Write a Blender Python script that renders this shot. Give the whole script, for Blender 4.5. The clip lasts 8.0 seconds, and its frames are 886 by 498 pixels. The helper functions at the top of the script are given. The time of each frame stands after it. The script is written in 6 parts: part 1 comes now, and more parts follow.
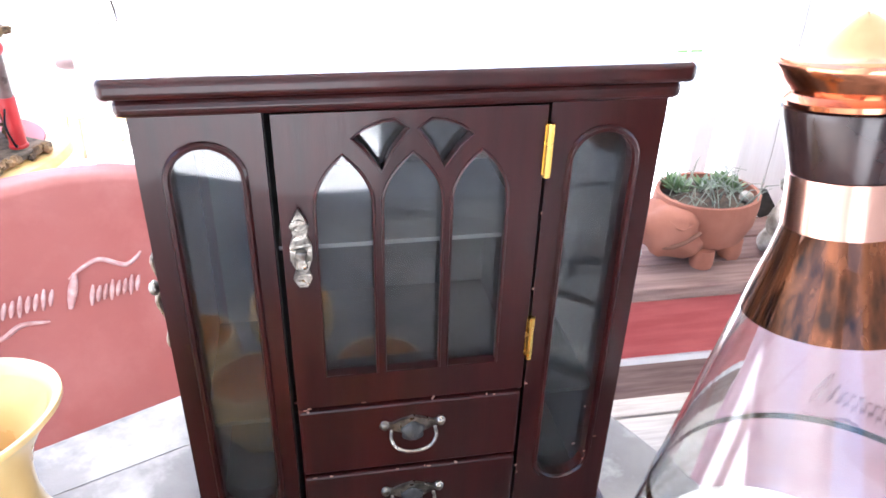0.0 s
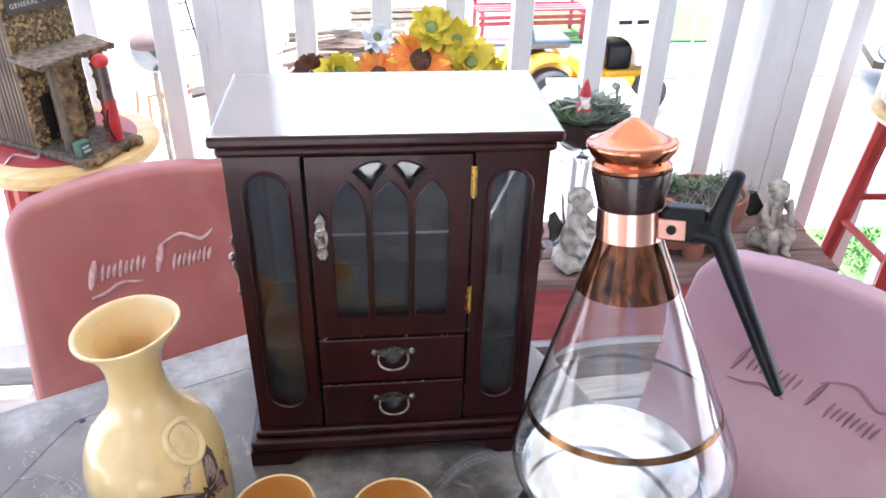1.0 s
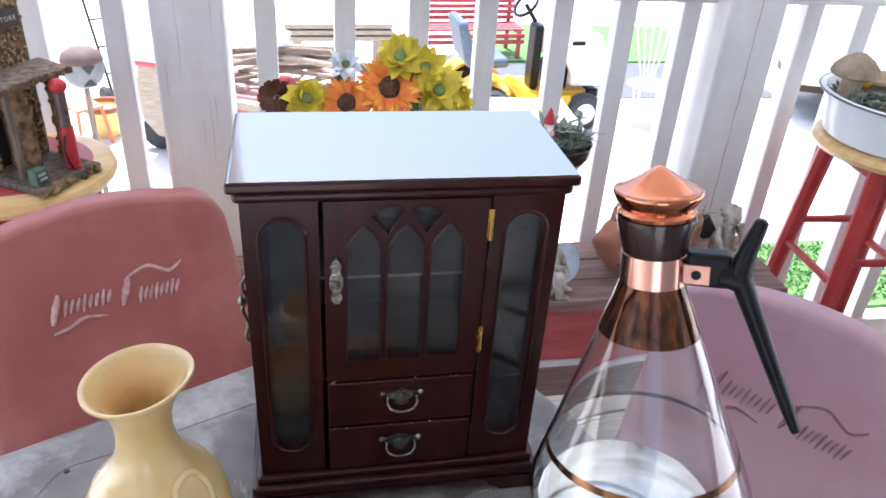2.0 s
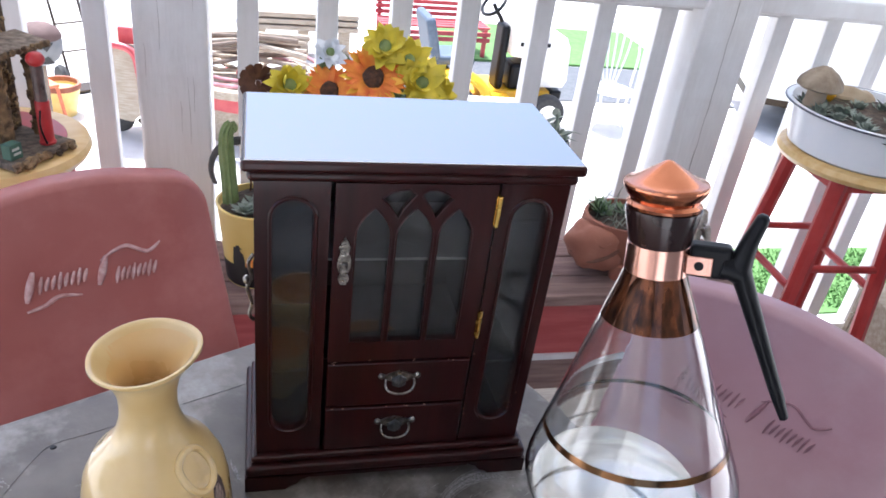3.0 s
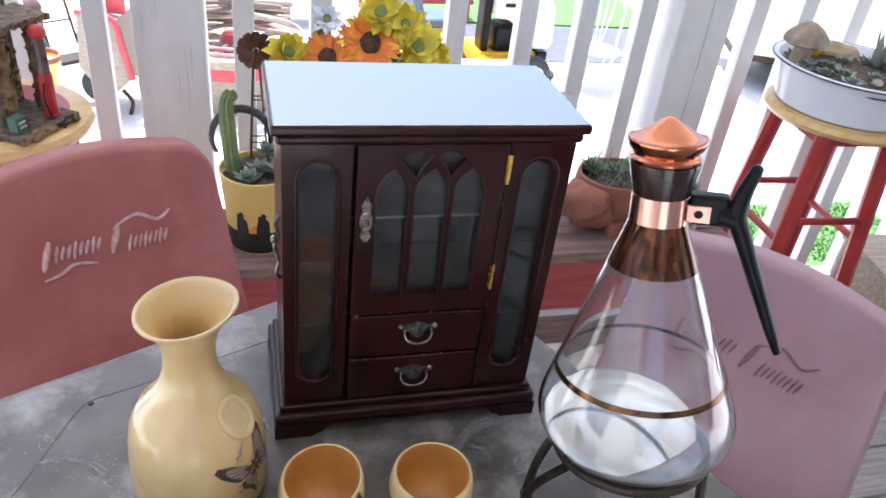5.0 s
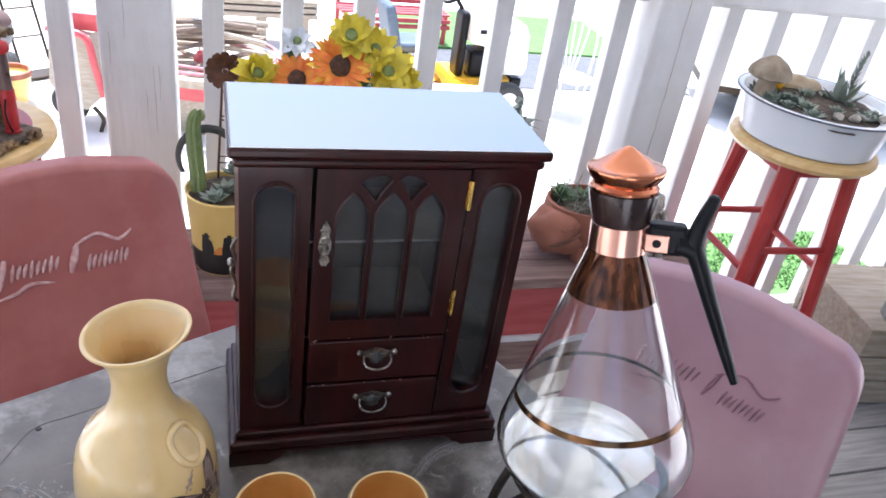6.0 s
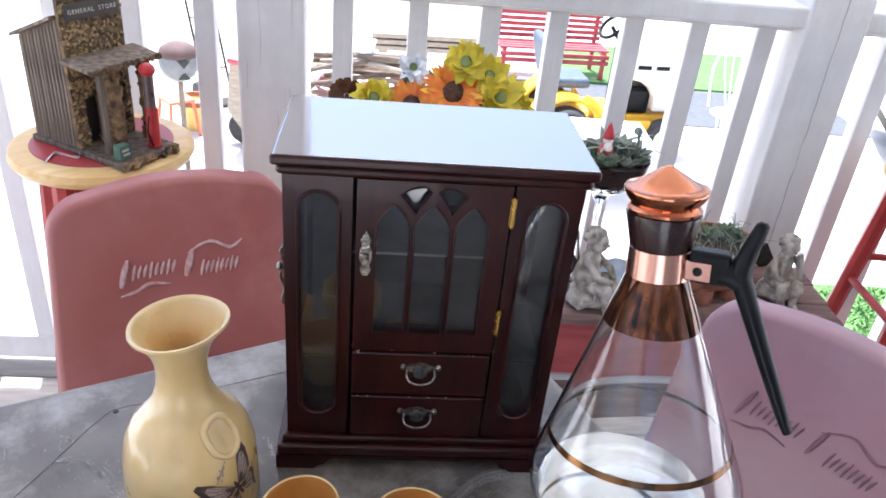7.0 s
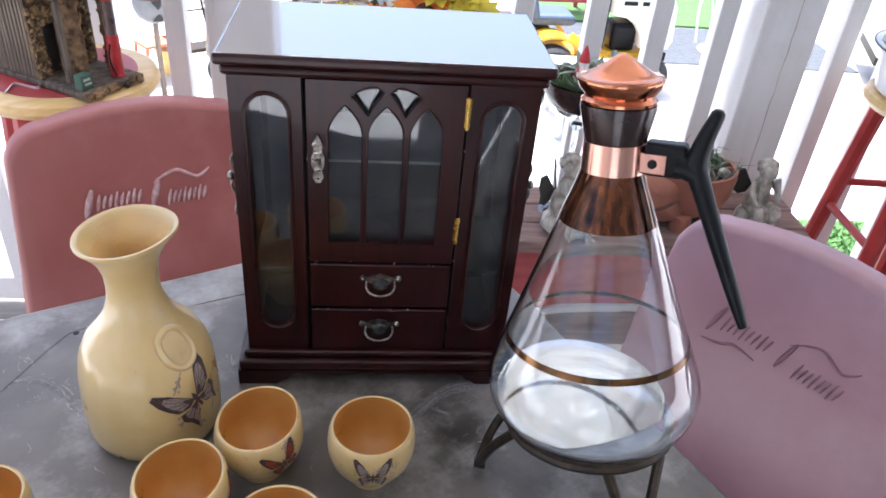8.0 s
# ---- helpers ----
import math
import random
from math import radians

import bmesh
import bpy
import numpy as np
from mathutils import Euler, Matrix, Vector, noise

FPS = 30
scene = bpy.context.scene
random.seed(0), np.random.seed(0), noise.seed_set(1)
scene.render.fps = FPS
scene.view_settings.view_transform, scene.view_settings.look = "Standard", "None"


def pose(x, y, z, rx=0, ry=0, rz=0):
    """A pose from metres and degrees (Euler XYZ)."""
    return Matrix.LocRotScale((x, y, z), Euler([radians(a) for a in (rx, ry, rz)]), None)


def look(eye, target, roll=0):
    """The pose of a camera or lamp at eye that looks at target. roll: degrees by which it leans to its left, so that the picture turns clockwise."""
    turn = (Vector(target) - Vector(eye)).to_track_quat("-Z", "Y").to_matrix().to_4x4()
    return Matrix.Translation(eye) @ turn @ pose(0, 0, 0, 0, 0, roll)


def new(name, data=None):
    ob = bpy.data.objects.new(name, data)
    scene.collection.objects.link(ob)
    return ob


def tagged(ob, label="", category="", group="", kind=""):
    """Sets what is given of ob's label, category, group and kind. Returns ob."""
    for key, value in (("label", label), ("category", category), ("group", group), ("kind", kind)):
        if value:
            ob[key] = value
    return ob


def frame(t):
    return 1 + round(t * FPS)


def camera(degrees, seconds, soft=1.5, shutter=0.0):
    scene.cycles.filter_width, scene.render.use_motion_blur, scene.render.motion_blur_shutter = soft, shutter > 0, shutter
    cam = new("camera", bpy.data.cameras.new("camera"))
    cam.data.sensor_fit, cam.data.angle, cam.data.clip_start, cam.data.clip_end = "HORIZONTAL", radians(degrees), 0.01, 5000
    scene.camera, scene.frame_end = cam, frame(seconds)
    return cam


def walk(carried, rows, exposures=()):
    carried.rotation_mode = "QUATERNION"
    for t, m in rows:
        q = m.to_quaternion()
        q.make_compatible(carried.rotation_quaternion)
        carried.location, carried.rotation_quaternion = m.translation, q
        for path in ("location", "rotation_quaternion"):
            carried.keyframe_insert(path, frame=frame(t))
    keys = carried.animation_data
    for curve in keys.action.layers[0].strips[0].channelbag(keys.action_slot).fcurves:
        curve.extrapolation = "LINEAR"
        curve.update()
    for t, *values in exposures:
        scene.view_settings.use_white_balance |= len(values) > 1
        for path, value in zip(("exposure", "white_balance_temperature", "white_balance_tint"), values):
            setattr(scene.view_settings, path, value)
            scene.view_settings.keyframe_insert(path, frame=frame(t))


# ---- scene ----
cam = camera(61.0, 8.0, soft=1.7)
PATH = [
    (0, (-0.046, -0.321, 1.205), (0.279, 1.375, 0.197), 1.6),
    (0.5, (-0.031, -0.435, 1.281), (0.235, 1.252, 0.239), 1.2),
    (1, (-0.015, -0.515, 1.326), (0.172, 1.174, 0.271), 1.4),
    (2.5, (-0.11, -0.488, 1.342), (0.348, 1.188, 0.351), 5.9),
    (3, (-0.119, -0.502, 1.336), (0.356, 1.157, 0.326), 7.8),
    (3.5, (-0.131, -0.524, 1.343), (0.349, 1.062, 0.223), 8.1),
    (4, (-0.14, -0.53, 1.352), (0.348, 1.058, 0.239), 7.3),
    (5.5, (-0.153, -0.534, 1.346), (0.372, 1.078, 0.285), 7.6),
    (6, (-0.139, -0.531, 1.348), (0.435, 1.088, 0.323), 9.0),
    (6.5, (-0.078, -0.541, 1.351), (0.306, 1.145, 0.346), 8.8),
    (7, (-0.046, -0.548, 1.342), (0.131, 1.18, 0.35), 5.6),
    (7.5, (-0.028, -0.559, 1.331), (0.052, 1.164, 0.319), 5.7),
    (8, (-0.016, -0.556, 1.308), (0.194, 1.095, 0.198), 5.3),
]

WHITE = (5550, 13)
EXPOSURE = [(t, stops, *WHITE) for t, stops in ((0.0, 3.1), (0.4, 2.75), (1.0, 2.1), (1.6, 1.75), (2.5, 1.47), (3.5, 1.43), (5.5, 1.56), (7.5, 1.57), (8.0, 1.5))]
walk(cam, [(t, look(eye, target, roll)) for t, eye, target, roll in PATH], EXPOSURE)

# ---- light: open daylight beyond the porch, shade under its roof ----
SUN_ELEVATION, SUN_AZIMUTH = 70.0, -14.0
world = bpy.data.worlds.new("sky")
scene.world = world
world.use_nodes = True
sky = world.node_tree.nodes.new("ShaderNodeTexSky")
sky.sky_type = "NISHITA"
sky.sun_disc = False
sky.air_density, sky.dust_density, sky.ozone_density = 1.0, 5.0, 0.8
sky.sun_elevation, sky.sun_rotation = radians(SUN_ELEVATION), radians(SUN_AZIMUTH)
world.node_tree.nodes["Background"].inputs["Strength"].default_value = 0.14
world.node_tree.links.new(sky.outputs["Color"], world.node_tree.nodes["Background"].inputs["Color"])
sun = new("sun", bpy.data.lights.new("sun", "SUN"))
sun.data.energy, sun.data.angle, sun.data.color = 4.5, radians(0.55), (1.0, 0.95, 0.87)
sun.matrix_basis = look((0, 0, 9), Vector((0, 0, 9)) - Vector((math.sin(radians(SUN_AZIMUTH)) * math.cos(radians(SUN_ELEVATION)), math.cos(radians(SUN_AZIMUTH)) * math.cos(radians(SUN_ELEVATION)), math.sin(radians(SUN_ELEVATION)))))

FLOOR, TABLE, BENCH, STOOL, GROUND = 0.0, 0.78, 0.455, 0.752, -1.5


# ---- materials ----
def material(name, color, second=None, scale=20.0, rough=0.5, metal=0.0, bump=0.0, bump_scale=120.0, stretch=(1, 1, 1), detail=6.0,
             spec=0.5, coat=0.0, coat_ior=1.5, transmission=0.0, ior=1.5, low=0.35, high=0.65, vary=0.0, rough_vary=0.12, third=None, third_scale=3.0):
    """A node material: two colours mixed by noise, a third in large patches, relief by finer noise."""
    m = bpy.data.materials.new(name)
    m.use_nodes = True
    nt = m.node_tree
    b = nt.nodes["Principled BSDF"]
    b.inputs["Roughness"].default_value = rough
    b.inputs["Metallic"].default_value = metal
    b.inputs["Specular IOR Level"].default_value = spec
    b.inputs["Coat Weight"].default_value = coat
    b.inputs["Coat IOR"].default_value = coat_ior
    b.inputs["Coat Roughness"].default_value = 0.06
    b.inputs["Transmission Weight"].default_value = transmission
    b.inputs["IOR"].default_value = ior
    b.inputs["Base Color"].default_value = (*color, 1)
    tc = nt.nodes.new("ShaderNodeTexCoord")
    mp = nt.nodes.new("ShaderNodeMapping")
    mp.inputs["Scale"].default_value = stretch
    nt.links.new(tc.outputs["Object"], mp.inputs["Vector"])
    if second:
        n = nt.nodes.new("ShaderNodeTexNoise")
        n.inputs["Scale"].default_value, n.inputs["Detail"].default_value = scale, detail
        nt.links.new(mp.outputs["Vector"], n.inputs["Vector"])
        r = nt.nodes.new("ShaderNodeValToRGB")
        r.color_ramp.elements[0].position, r.color_ramp.elements[1].position = low, high
        r.color_ramp.elements[0].color, r.color_ramp.elements[1].color = (*color, 1), (*second, 1)
        nt.links.new(n.outputs["Fac"], r.inputs["Fac"])
        out = r.outputs["Color"]
        if third:
            n3 = nt.nodes.new("ShaderNodeTexNoise")
            n3.inputs["Scale"].default_value, n3.inputs["Detail"].default_value, n3.inputs["Roughness"].default_value = third_scale, 8, 0.65
            nt.links.new(tc.outputs["Object"], n3.inputs["Vector"])
            r3 = nt.nodes.new("ShaderNodeValToRGB")
            r3.color_ramp.elements[0].position, r3.color_ramp.elements[1].position = 0.5, 0.72
            nt.links.new(n3.outputs["Fac"], r3.inputs["Fac"])
            mix = nt.nodes.new("ShaderNodeMix")
            mix.data_type = "RGBA"
            nt.links.new(r3.outputs["Color"], mix.inputs["Factor"])
            nt.links.new(out, mix.inputs["A"])
            mix.inputs["B"].default_value = (*third, 1)
            out = mix.outputs["Result"]
        if vary:
            oi = nt.nodes.new("ShaderNodeObjectInfo")
            hsv = nt.nodes.new("ShaderNodeHueSaturation")
            mr = nt.nodes.new("ShaderNodeMapRange")
            mr.inputs["To Min"].default_value, mr.inputs["To Max"].default_value = 1 - vary, 1 + vary
            nt.links.new(oi.outputs["Random"], mr.inputs["Value"])
            nt.links.new(mr.outputs["Result"], hsv.inputs["Value"])
            nt.links.new(out, hsv.inputs["Color"])
            out = hsv.outputs["Color"]
        nt.links.new(out, b.inputs["Base Color"])
        if rough_vary:
            mr = nt.nodes.new("ShaderNodeMapRange")
            mr.inputs["To Min"].default_value, mr.inputs["To Max"].default_value = max(0.02, rough - rough_vary), min(1, rough + rough_vary)
            nt.links.new(n.outputs["Fac"], mr.inputs["Value"])
            nt.links.new(mr.outputs["Result"], b.inputs["Roughness"])
    if bump:
        n2 = nt.nodes.new("ShaderNodeTexNoise")
        n2.inputs["Scale"].default_value, n2.inputs["Detail"].default_value = bump_scale, 5
        nt.links.new(mp.outputs["Vector"], n2.inputs["Vector"])
        bp = nt.nodes.new("ShaderNodeBump")
        bp.inputs["Strength"].default_value, bp.inputs["Distance"].default_value = bump, 0.004
        nt.links.new(n2.outputs["Fac"], bp.inputs["Height"])
        nt.links.new(bp.outputs["Normal"], b.inputs["Normal"])
    return m


MAHOGANY = material("mahogany", (0.0155, 0.0023, 0.0022), (0.031, 0.0044, 0.0038), 14, 0.3, stretch=(6, 6, 0.7), bump=0.05, bump_scale=40, coat=0.16, coat_ior=1.5, spec=0.28, rough_vary=0.05)
# lighter base and coat IOR beyond lacquer put a bright sky sheen into the top
MAHOGANY_SKY_TOP = material("mahogany_sky_sheen", (0.032, 0.0045, 0.004), (0.05, 0.0075, 0.006), 12, 0.1, stretch=(0.7, 6, 6), coat=1.0, coat_ior=4.0, spec=1.0, rough_vary=0.02)
INNER = material("inner_lining", (0.05, 0.046, 0.039), (0.08, 0.073, 0.063), 60, 0.9)
# small diffuse share and raised IOR stand in for stronger reflections on the panes
GLASS = material("window_glass", (0.85, 0.88, 0.87), (0.78, 0.81, 0.8), 30, 0.03, transmission=0.985, ior=1.62, rough_vary=0.0)
CARAFE_GLASS = material("clear_glass", (0.945, 0.955, 0.95), rough=0.0, transmission=1.0, ior=1.46)
# coat far stronger than water's own reflection, so the surface shows a bright sky patch
WATER = material("sky_mirror_water", (0.96, 0.98, 1.0), rough=0.0, transmission=1.0, ior=1.33, coat=1.0, coat_ior=4.0)
SILVER = material("antique_silver", (0.42, 0.39, 0.34), (0.09, 0.08, 0.07), 160, 0.3, metal=1.0, bump=0.2, bump_scale=300)
BRASS = material("yellow_brass", (0.72, 0.5, 0.13), (0.6, 0.38, 0.09), 80, 0.25, metal=1.0)
COPPER = material("polished_copper", (0.62, 0.25, 0.135), (0.5, 0.185, 0.095), 30, 0.17, metal=1.0, rough_vary=0.06)
COPPER_PALE = material("brushed_copper", (0.66, 0.38, 0.3), (0.56, 0.3, 0.23), 25, 0.22, metal=1.0, stretch=(5, 5, 0.4), rough_vary=0.05)
AMBER_METAL = material("amber_metallic_band", (0.022, 0.011, 0.008), (0.19, 0.065, 0.026), 34, 0.08, metal=0.7, stretch=(5, 5, 0.35), rough_vary=0.03)
BLACK_PLASTIC = material("black_plastic", (0.006, 0.006, 0.007), (0.011, 0.011, 0.012), 50, 0.34, rough_vary=0.08, spec=0.15)
BLACK_COLLAR = material("black_brown_collar", (0.018, 0.009, 0.008), (0.03, 0.013, 0.011), 50, 0.2)
GOLD_LINE = material("gold_black_line", (0.3, 0.15, 0.06), (0.03, 0.015, 0.01), 40, 0.15, metal=0.9)
IRON = material("black_wire", (0.03, 0.021, 0.014), (0.075, 0.053, 0.034), 90, 0.45, metal=0.6)
CREAM = material("cream_glaze", (0.64, 0.44, 0.17), (0.7, 0.52, 0.24), 25, 0.29, bump=0.008, bump_scale=60, coat=0.55, rough_vary=0.06, third=(0.6, 0.4, 0.14), third_scale=9)
CREAM_IN = material("amber_glaze", (0.56, 0.245, 0.048), (0.63, 0.32, 0.08), 30, 0.32, bump=0.03)
VASE_IN = material("pale_amber_glaze", (0.64, 0.4, 0.15), (0.68, 0.46, 0.19), 30, 0.3, bump=0.03)
INK = material("brown_print", (0.05, 0.028, 0.025), (0.09, 0.05, 0.045), 400, 0.45)
INK_GREY = material("grey_brown_print", (0.42, 0.33, 0.28), (0.25, 0.175, 0.15), 700, 0.45)
INK_RED = material("russet_print", (0.36, 0.07, 0.025), (0.25, 0.04, 0.02), 400, 0.45)
TABLE_TOP = material("worn_grey_paint", (0.05, 0.04, 0.031), (0.2, 0.173, 0.145), 9, 0.36, bump=0.2, bump_scale=70, spec=0.62, low=0.3, high=0.7, detail=10, third=(0.36, 0.335, 0.3), third_scale=13, rough_vary=0.2)
SCUFF = material("pale_scuff", (0.42, 0.4, 0.37), (0.2, 0.185, 0.165), 420, 0.6)
CHAIR_RED = material("faded_red_enamel", (0.29, 0.078, 0.064), (0.33, 0.105, 0.088), 6, 0.42, bump=0.06, bump_scale=90, spec=0.6, third=(0.4, 0.15, 0.13), third_scale=4)
CHAIR_PINK = material("sun_faded_pink_enamel", (0.29, 0.145, 0.172), (0.335, 0.187, 0.213), 6, 0.36, bump=0.06, bump_scale=90, spec=0.8, third=(0.35, 0.215, 0.24), third_scale=4)
# darker pink that paints the shade of the embossed strokes
CHAIR_EMBOSS_SHADE = material("pink_enamel_emboss_shade", (0.17, 0.075, 0.09), (0.26, 0.13, 0.155), 60, 0.5)
LOGO_WHITE = material("worn_white_print", (0.6, 0.42, 0.4), (0.4, 0.19, 0.17), 70, 0.5)
WHITE_PAINT = material("white_paint", (0.74, 0.72, 0.70), (0.8, 0.79, 0.78), 5, 0.5, bump=0.25, bump_scale=30, stretch=(4, 4, 0.5), third=(0.62, 0.59, 0.56), third_scale=2.2)
PAINT_CRACK = material("grey_paint_crack", (0.3, 0.27, 0.24), (0.42, 0.39, 0.36), 60, 0.9)
CEILING = material("porch_ceiling_paint", (0.7, 0.7, 0.68), (0.76, 0.75, 0.73), 4, 0.6)
SIDING = material("house_siding_paint", (0.33, 0.325, 0.315), (0.42, 0.41, 0.4), 5, 0.7)
DECK = material("weathered_deck", (0.3, 0.275, 0.24), (0.42, 0.39, 0.345), 12, 0.75, stretch=(0.6, 8, 8), bump=0.4, bump_scale=40, vary=0.2)
RED_PAINT = material("red_stool_paint", (0.36, 0.022, 0.02), (0.46, 0.045, 0.038), 12, 0.36, bump=0.08, bump_scale=50)
STOOL_WOOD = material("varnished_pine", (0.66, 0.42, 0.15), (0.74, 0.53, 0.24), 10, 0.35, stretch=(1, 7, 7), bump=0.05)
STOOL_RED = material("red_emblem_paint", (0.4, 0.04, 0.04), (0.34, 0.06, 0.06), 30, 0.4)
BENCH_WOOD = material("weathered_brown_board", (0.16, 0.09, 0.075), (0.27, 0.18, 0.15), 10, 0.8, stretch=(0.8, 10, 10), bump=0.5, bump_scale=50)
BENCH_RED = material("faded_red_board", (0.33, 0.05, 0.05), (0.42, 0.09, 0.085), 9, 0.6, stretch=(0.8, 6, 6), bump=0.25, bump_scale=50)
TERRACOTTA = material("terracotta", (0.24, 0.085, 0.05), (0.34, 0.14, 0.09), 9, 0.85, bump=0.3, bump_scale=60)
ENAMEL = material("white_enamel", (0.78, 0.8, 0.83), (0.83, 0.84, 0.85), 10, 0.2, rough_vary=0.04)
ENAMEL_RIM = material("dark_enamel_rim", (0.05, 0.05, 0.07), (0.1, 0.1, 0.12), 50, 0.3)
STONE = material("cast_stone", (0.2, 0.17, 0.13), (0.56, 0.51, 0.44), 40, 0.85, bump=0.7, bump_scale=110)
DARK_WING = material("dark_metal_wing", (0.03, 0.03, 0.028), (0.07, 0.065, 0.06), 60, 0.5, metal=0.4)
SOIL = material("soil", (0.035, 0.024, 0.016), (0.11, 0.08, 0.055), 60, 0.95, bump=0.8, bump_scale=90)
LEAF = material("succulent_green", (0.09, 0.15, 0.06), (0.17, 0.24, 0.11), 30, 0.5)
LEAF_GREY = material("grey_green_leaf", (0.17, 0.2, 0.15), (0.28, 0.31, 0.25), 30, 0.6)
CACTUS = material("cactus_green", (0.16, 0.22, 0.07), (0.24, 0.3, 0.12), 40, 0.6)
BARK = material("bark_chips", (0.06, 0.036, 0.02), (0.3, 0.19, 0.09), 55, 0.85, bump=0.9, bump_scale=110, vary=0.2)
GREY_WOOD = material("weathered_grey_slat", (0.085, 0.062, 0.044), (0.23, 0.18, 0.135), 14, 0.85, stretch=(6, 6, 0.6), bump=0.5, bump_scale=50, vary=0.2)
PUMP_RED = material("red_toy_paint", (0.5, 0.03, 0.03), (0.4, 0.02, 0.02), 40, 0.4)
TOY_GREEN = material("green_toy_paint", (0.05, 0.11, 0.075), (0.08, 0.15, 0.1), 40, 0.6)
LETTERING = material("pale_lettering", (0.6, 0.58, 0.52), (0.45, 0.42, 0.37), 200, 0.7)
POT_YELLOW = material("yellow_tin", (0.78, 0.56, 0.16), (0.82, 0.62, 0.22), 12, 0.35)
BLACK_PRINT_AND_DARK = material("black_print_and_dark", (0.012, 0.01, 0.01), (0.02, 0.018, 0.016), 60, 0.45)
ORANGE_PRINT = material("orange_print", (0.75, 0.2, 0.04), (0.8, 0.3, 0.05), 60, 0.45)
PETAL_ORANGE = material("orange_petal", (0.75, 0.13, 0.02), (0.85, 0.32, 0.03), 40, 0.6)
PETAL_GOLD = material("golden_petal", (0.82, 0.5, 0.03), (0.85, 0.36, 0.03), 40, 0.6)
PETAL_YELLOW = material("yellow_petal", (0.72, 0.58, 0.03), (0.58, 0.47, 0.05), 40, 0.6)
FLOWER_EYE = material("dark_flower_eye", (0.045, 0.02, 0.012), (0.12, 0.05, 0.02), 160, 0.9, bump=0.8, bump_scale=250)
RUST = material("rusted_tin", (0.09, 0.04, 0.024), (0.17, 0.08, 0.045), 60, 0.55, metal=0.6)
CONCRETE = material("pale_concrete", (0.55, 0.53, 0.49), (0.66, 0.64, 0.6), 3, 0.9, bump=0.2, bump_scale=60)
GRASS = material("lawn", (0.07, 0.16, 0.035), (0.11, 0.215, 0.06), 14, 0.9, bump=0.2, bump_scale=25)
MOWER_YELLOW = material("mower_yellow", (0.8, 0.42, 0.01), (0.85, 0.47, 0.02), 10, 0.35)
CART_WHITE = material("cart_cream_paint", (0.75, 0.72, 0.64), (0.8, 0.77, 0.7), 10, 0.35)
RUBBER = material("tyre_rubber", (0.02, 0.02, 0.02), (0.045, 0.043, 0.04), 40, 0.75)
SEAT_GREY = material("grey_vinyl", (0.06, 0.085, 0.12), (0.09, 0.12, 0.16), 20, 0.45)
FAR_RED = material("red_garden_paint", (0.42, 0.05, 0.06), (0.5, 0.09, 0.09), 10, 0.5)
FAR_ORANGE = material("orange_garden_paint", (0.6, 0.14, 0.06), (0.68, 0.2, 0.09), 10, 0.5)
FAR_STICK = material("dark_driftwood", (0.12, 0.085, 0.06), (0.22, 0.17, 0.13), 12, 0.85, stretch=(1, 8, 8), bump=0.3)
# pale gourd standing in shade; the shade is put into this grey
GOURD_SHADED = material("shade_grey_gourd", (0.15, 0.15, 0.15), (0.22, 0.215, 0.21), 8, 0.8, bump=0.2)
GOURD_TOP = material("brown_gourd_top", (0.085, 0.05, 0.042), (0.13, 0.08, 0.068), 8, 0.8, bump=0.2)
FAR_WOOD = material("silvered_wood", (0.3, 0.24, 0.17), (0.42, 0.36, 0.28), 10, 0.8, stretch=(1, 8, 8), bump=0.3)
WIRE_WHITE = material("white_wire", (0.75, 0.75, 0.73), (0.8, 0.8, 0.78), 20, 0.4)


# ---- mesh tools ----
def part(name, bm, mat, parent=None, label="", smooth=True, angle=35):
    """Links a bmesh as one mesh object under a thing or a part."""
    bmesh.ops.recalc_face_normals(bm, faces=bm.faces[:])
    flat = bm.faces.layers.int.get("flat")
    for f in bm.faces:
        f.smooth = smooth and not (flat is not None and f[flat] == 1)
    rounded = [f.smooth for f in bm.faces]
    me = bpy.data.meshes.new(name)
    bm.to_mesh(me)
    bm.free()
    me.materials.append(mat)
    if smooth:
        me.set_sharp_from_angle(angle=radians(angle))
        me.polygons.foreach_set("use_smooth", rounded)
    ob = new(name, me)
    if parent:
        ob.parent = parent
    if label:
        ob["label"] = label
    return ob


def piece(name, me, parent, m):
    """One more object on a shared mesh."""
    ob = new(name, me)
    ob.parent = parent
    ob.matrix_basis = m
    return ob


def thing(name, m, label, category, group="", kind=""):
    ob = new(name)
    ob.empty_display_size = 0.05
    ob.matrix_basis = m
    return tagged(ob, label, category, group, kind)


def box(x0, x1, y0, y1, z0, z1, bevel=0.0, bm=None, m=None, seg=2):
    bm = bm or bmesh.new()
    r = bmesh.ops.create_cube(bm, size=1)
    vs = r["verts"]
    bmesh.ops.transform(bm, verts=vs, matrix=Matrix.Translation(((x0 + x1) / 2, (y0 + y1) / 2, (z0 + z1) / 2)) @ Matrix.Diagonal((x1 - x0, y1 - y0, z1 - z0, 1)))
    if bevel:
        es = list({e for v in vs for e in v.link_edges})
        out = bmesh.ops.bevel(bm, geom=es, offset=bevel, segments=seg, profile=0.5, affect="EDGES")
        vs = list({v for f in out["faces"] for v in f.verts} | {v for v in vs if v.is_valid})
    if m:
        bmesh.ops.transform(bm, verts=vs, matrix=m)
    flat = bm.faces.layers.int.get("flat")
    if flat is None:
        flat = bm.faces.layers.int.new("flat")
    chosen = {v for v in vs if v.is_valid}
    for f in bm.faces:
        if all(v in chosen for v in f.verts):
            f[flat] = 1
    return bm


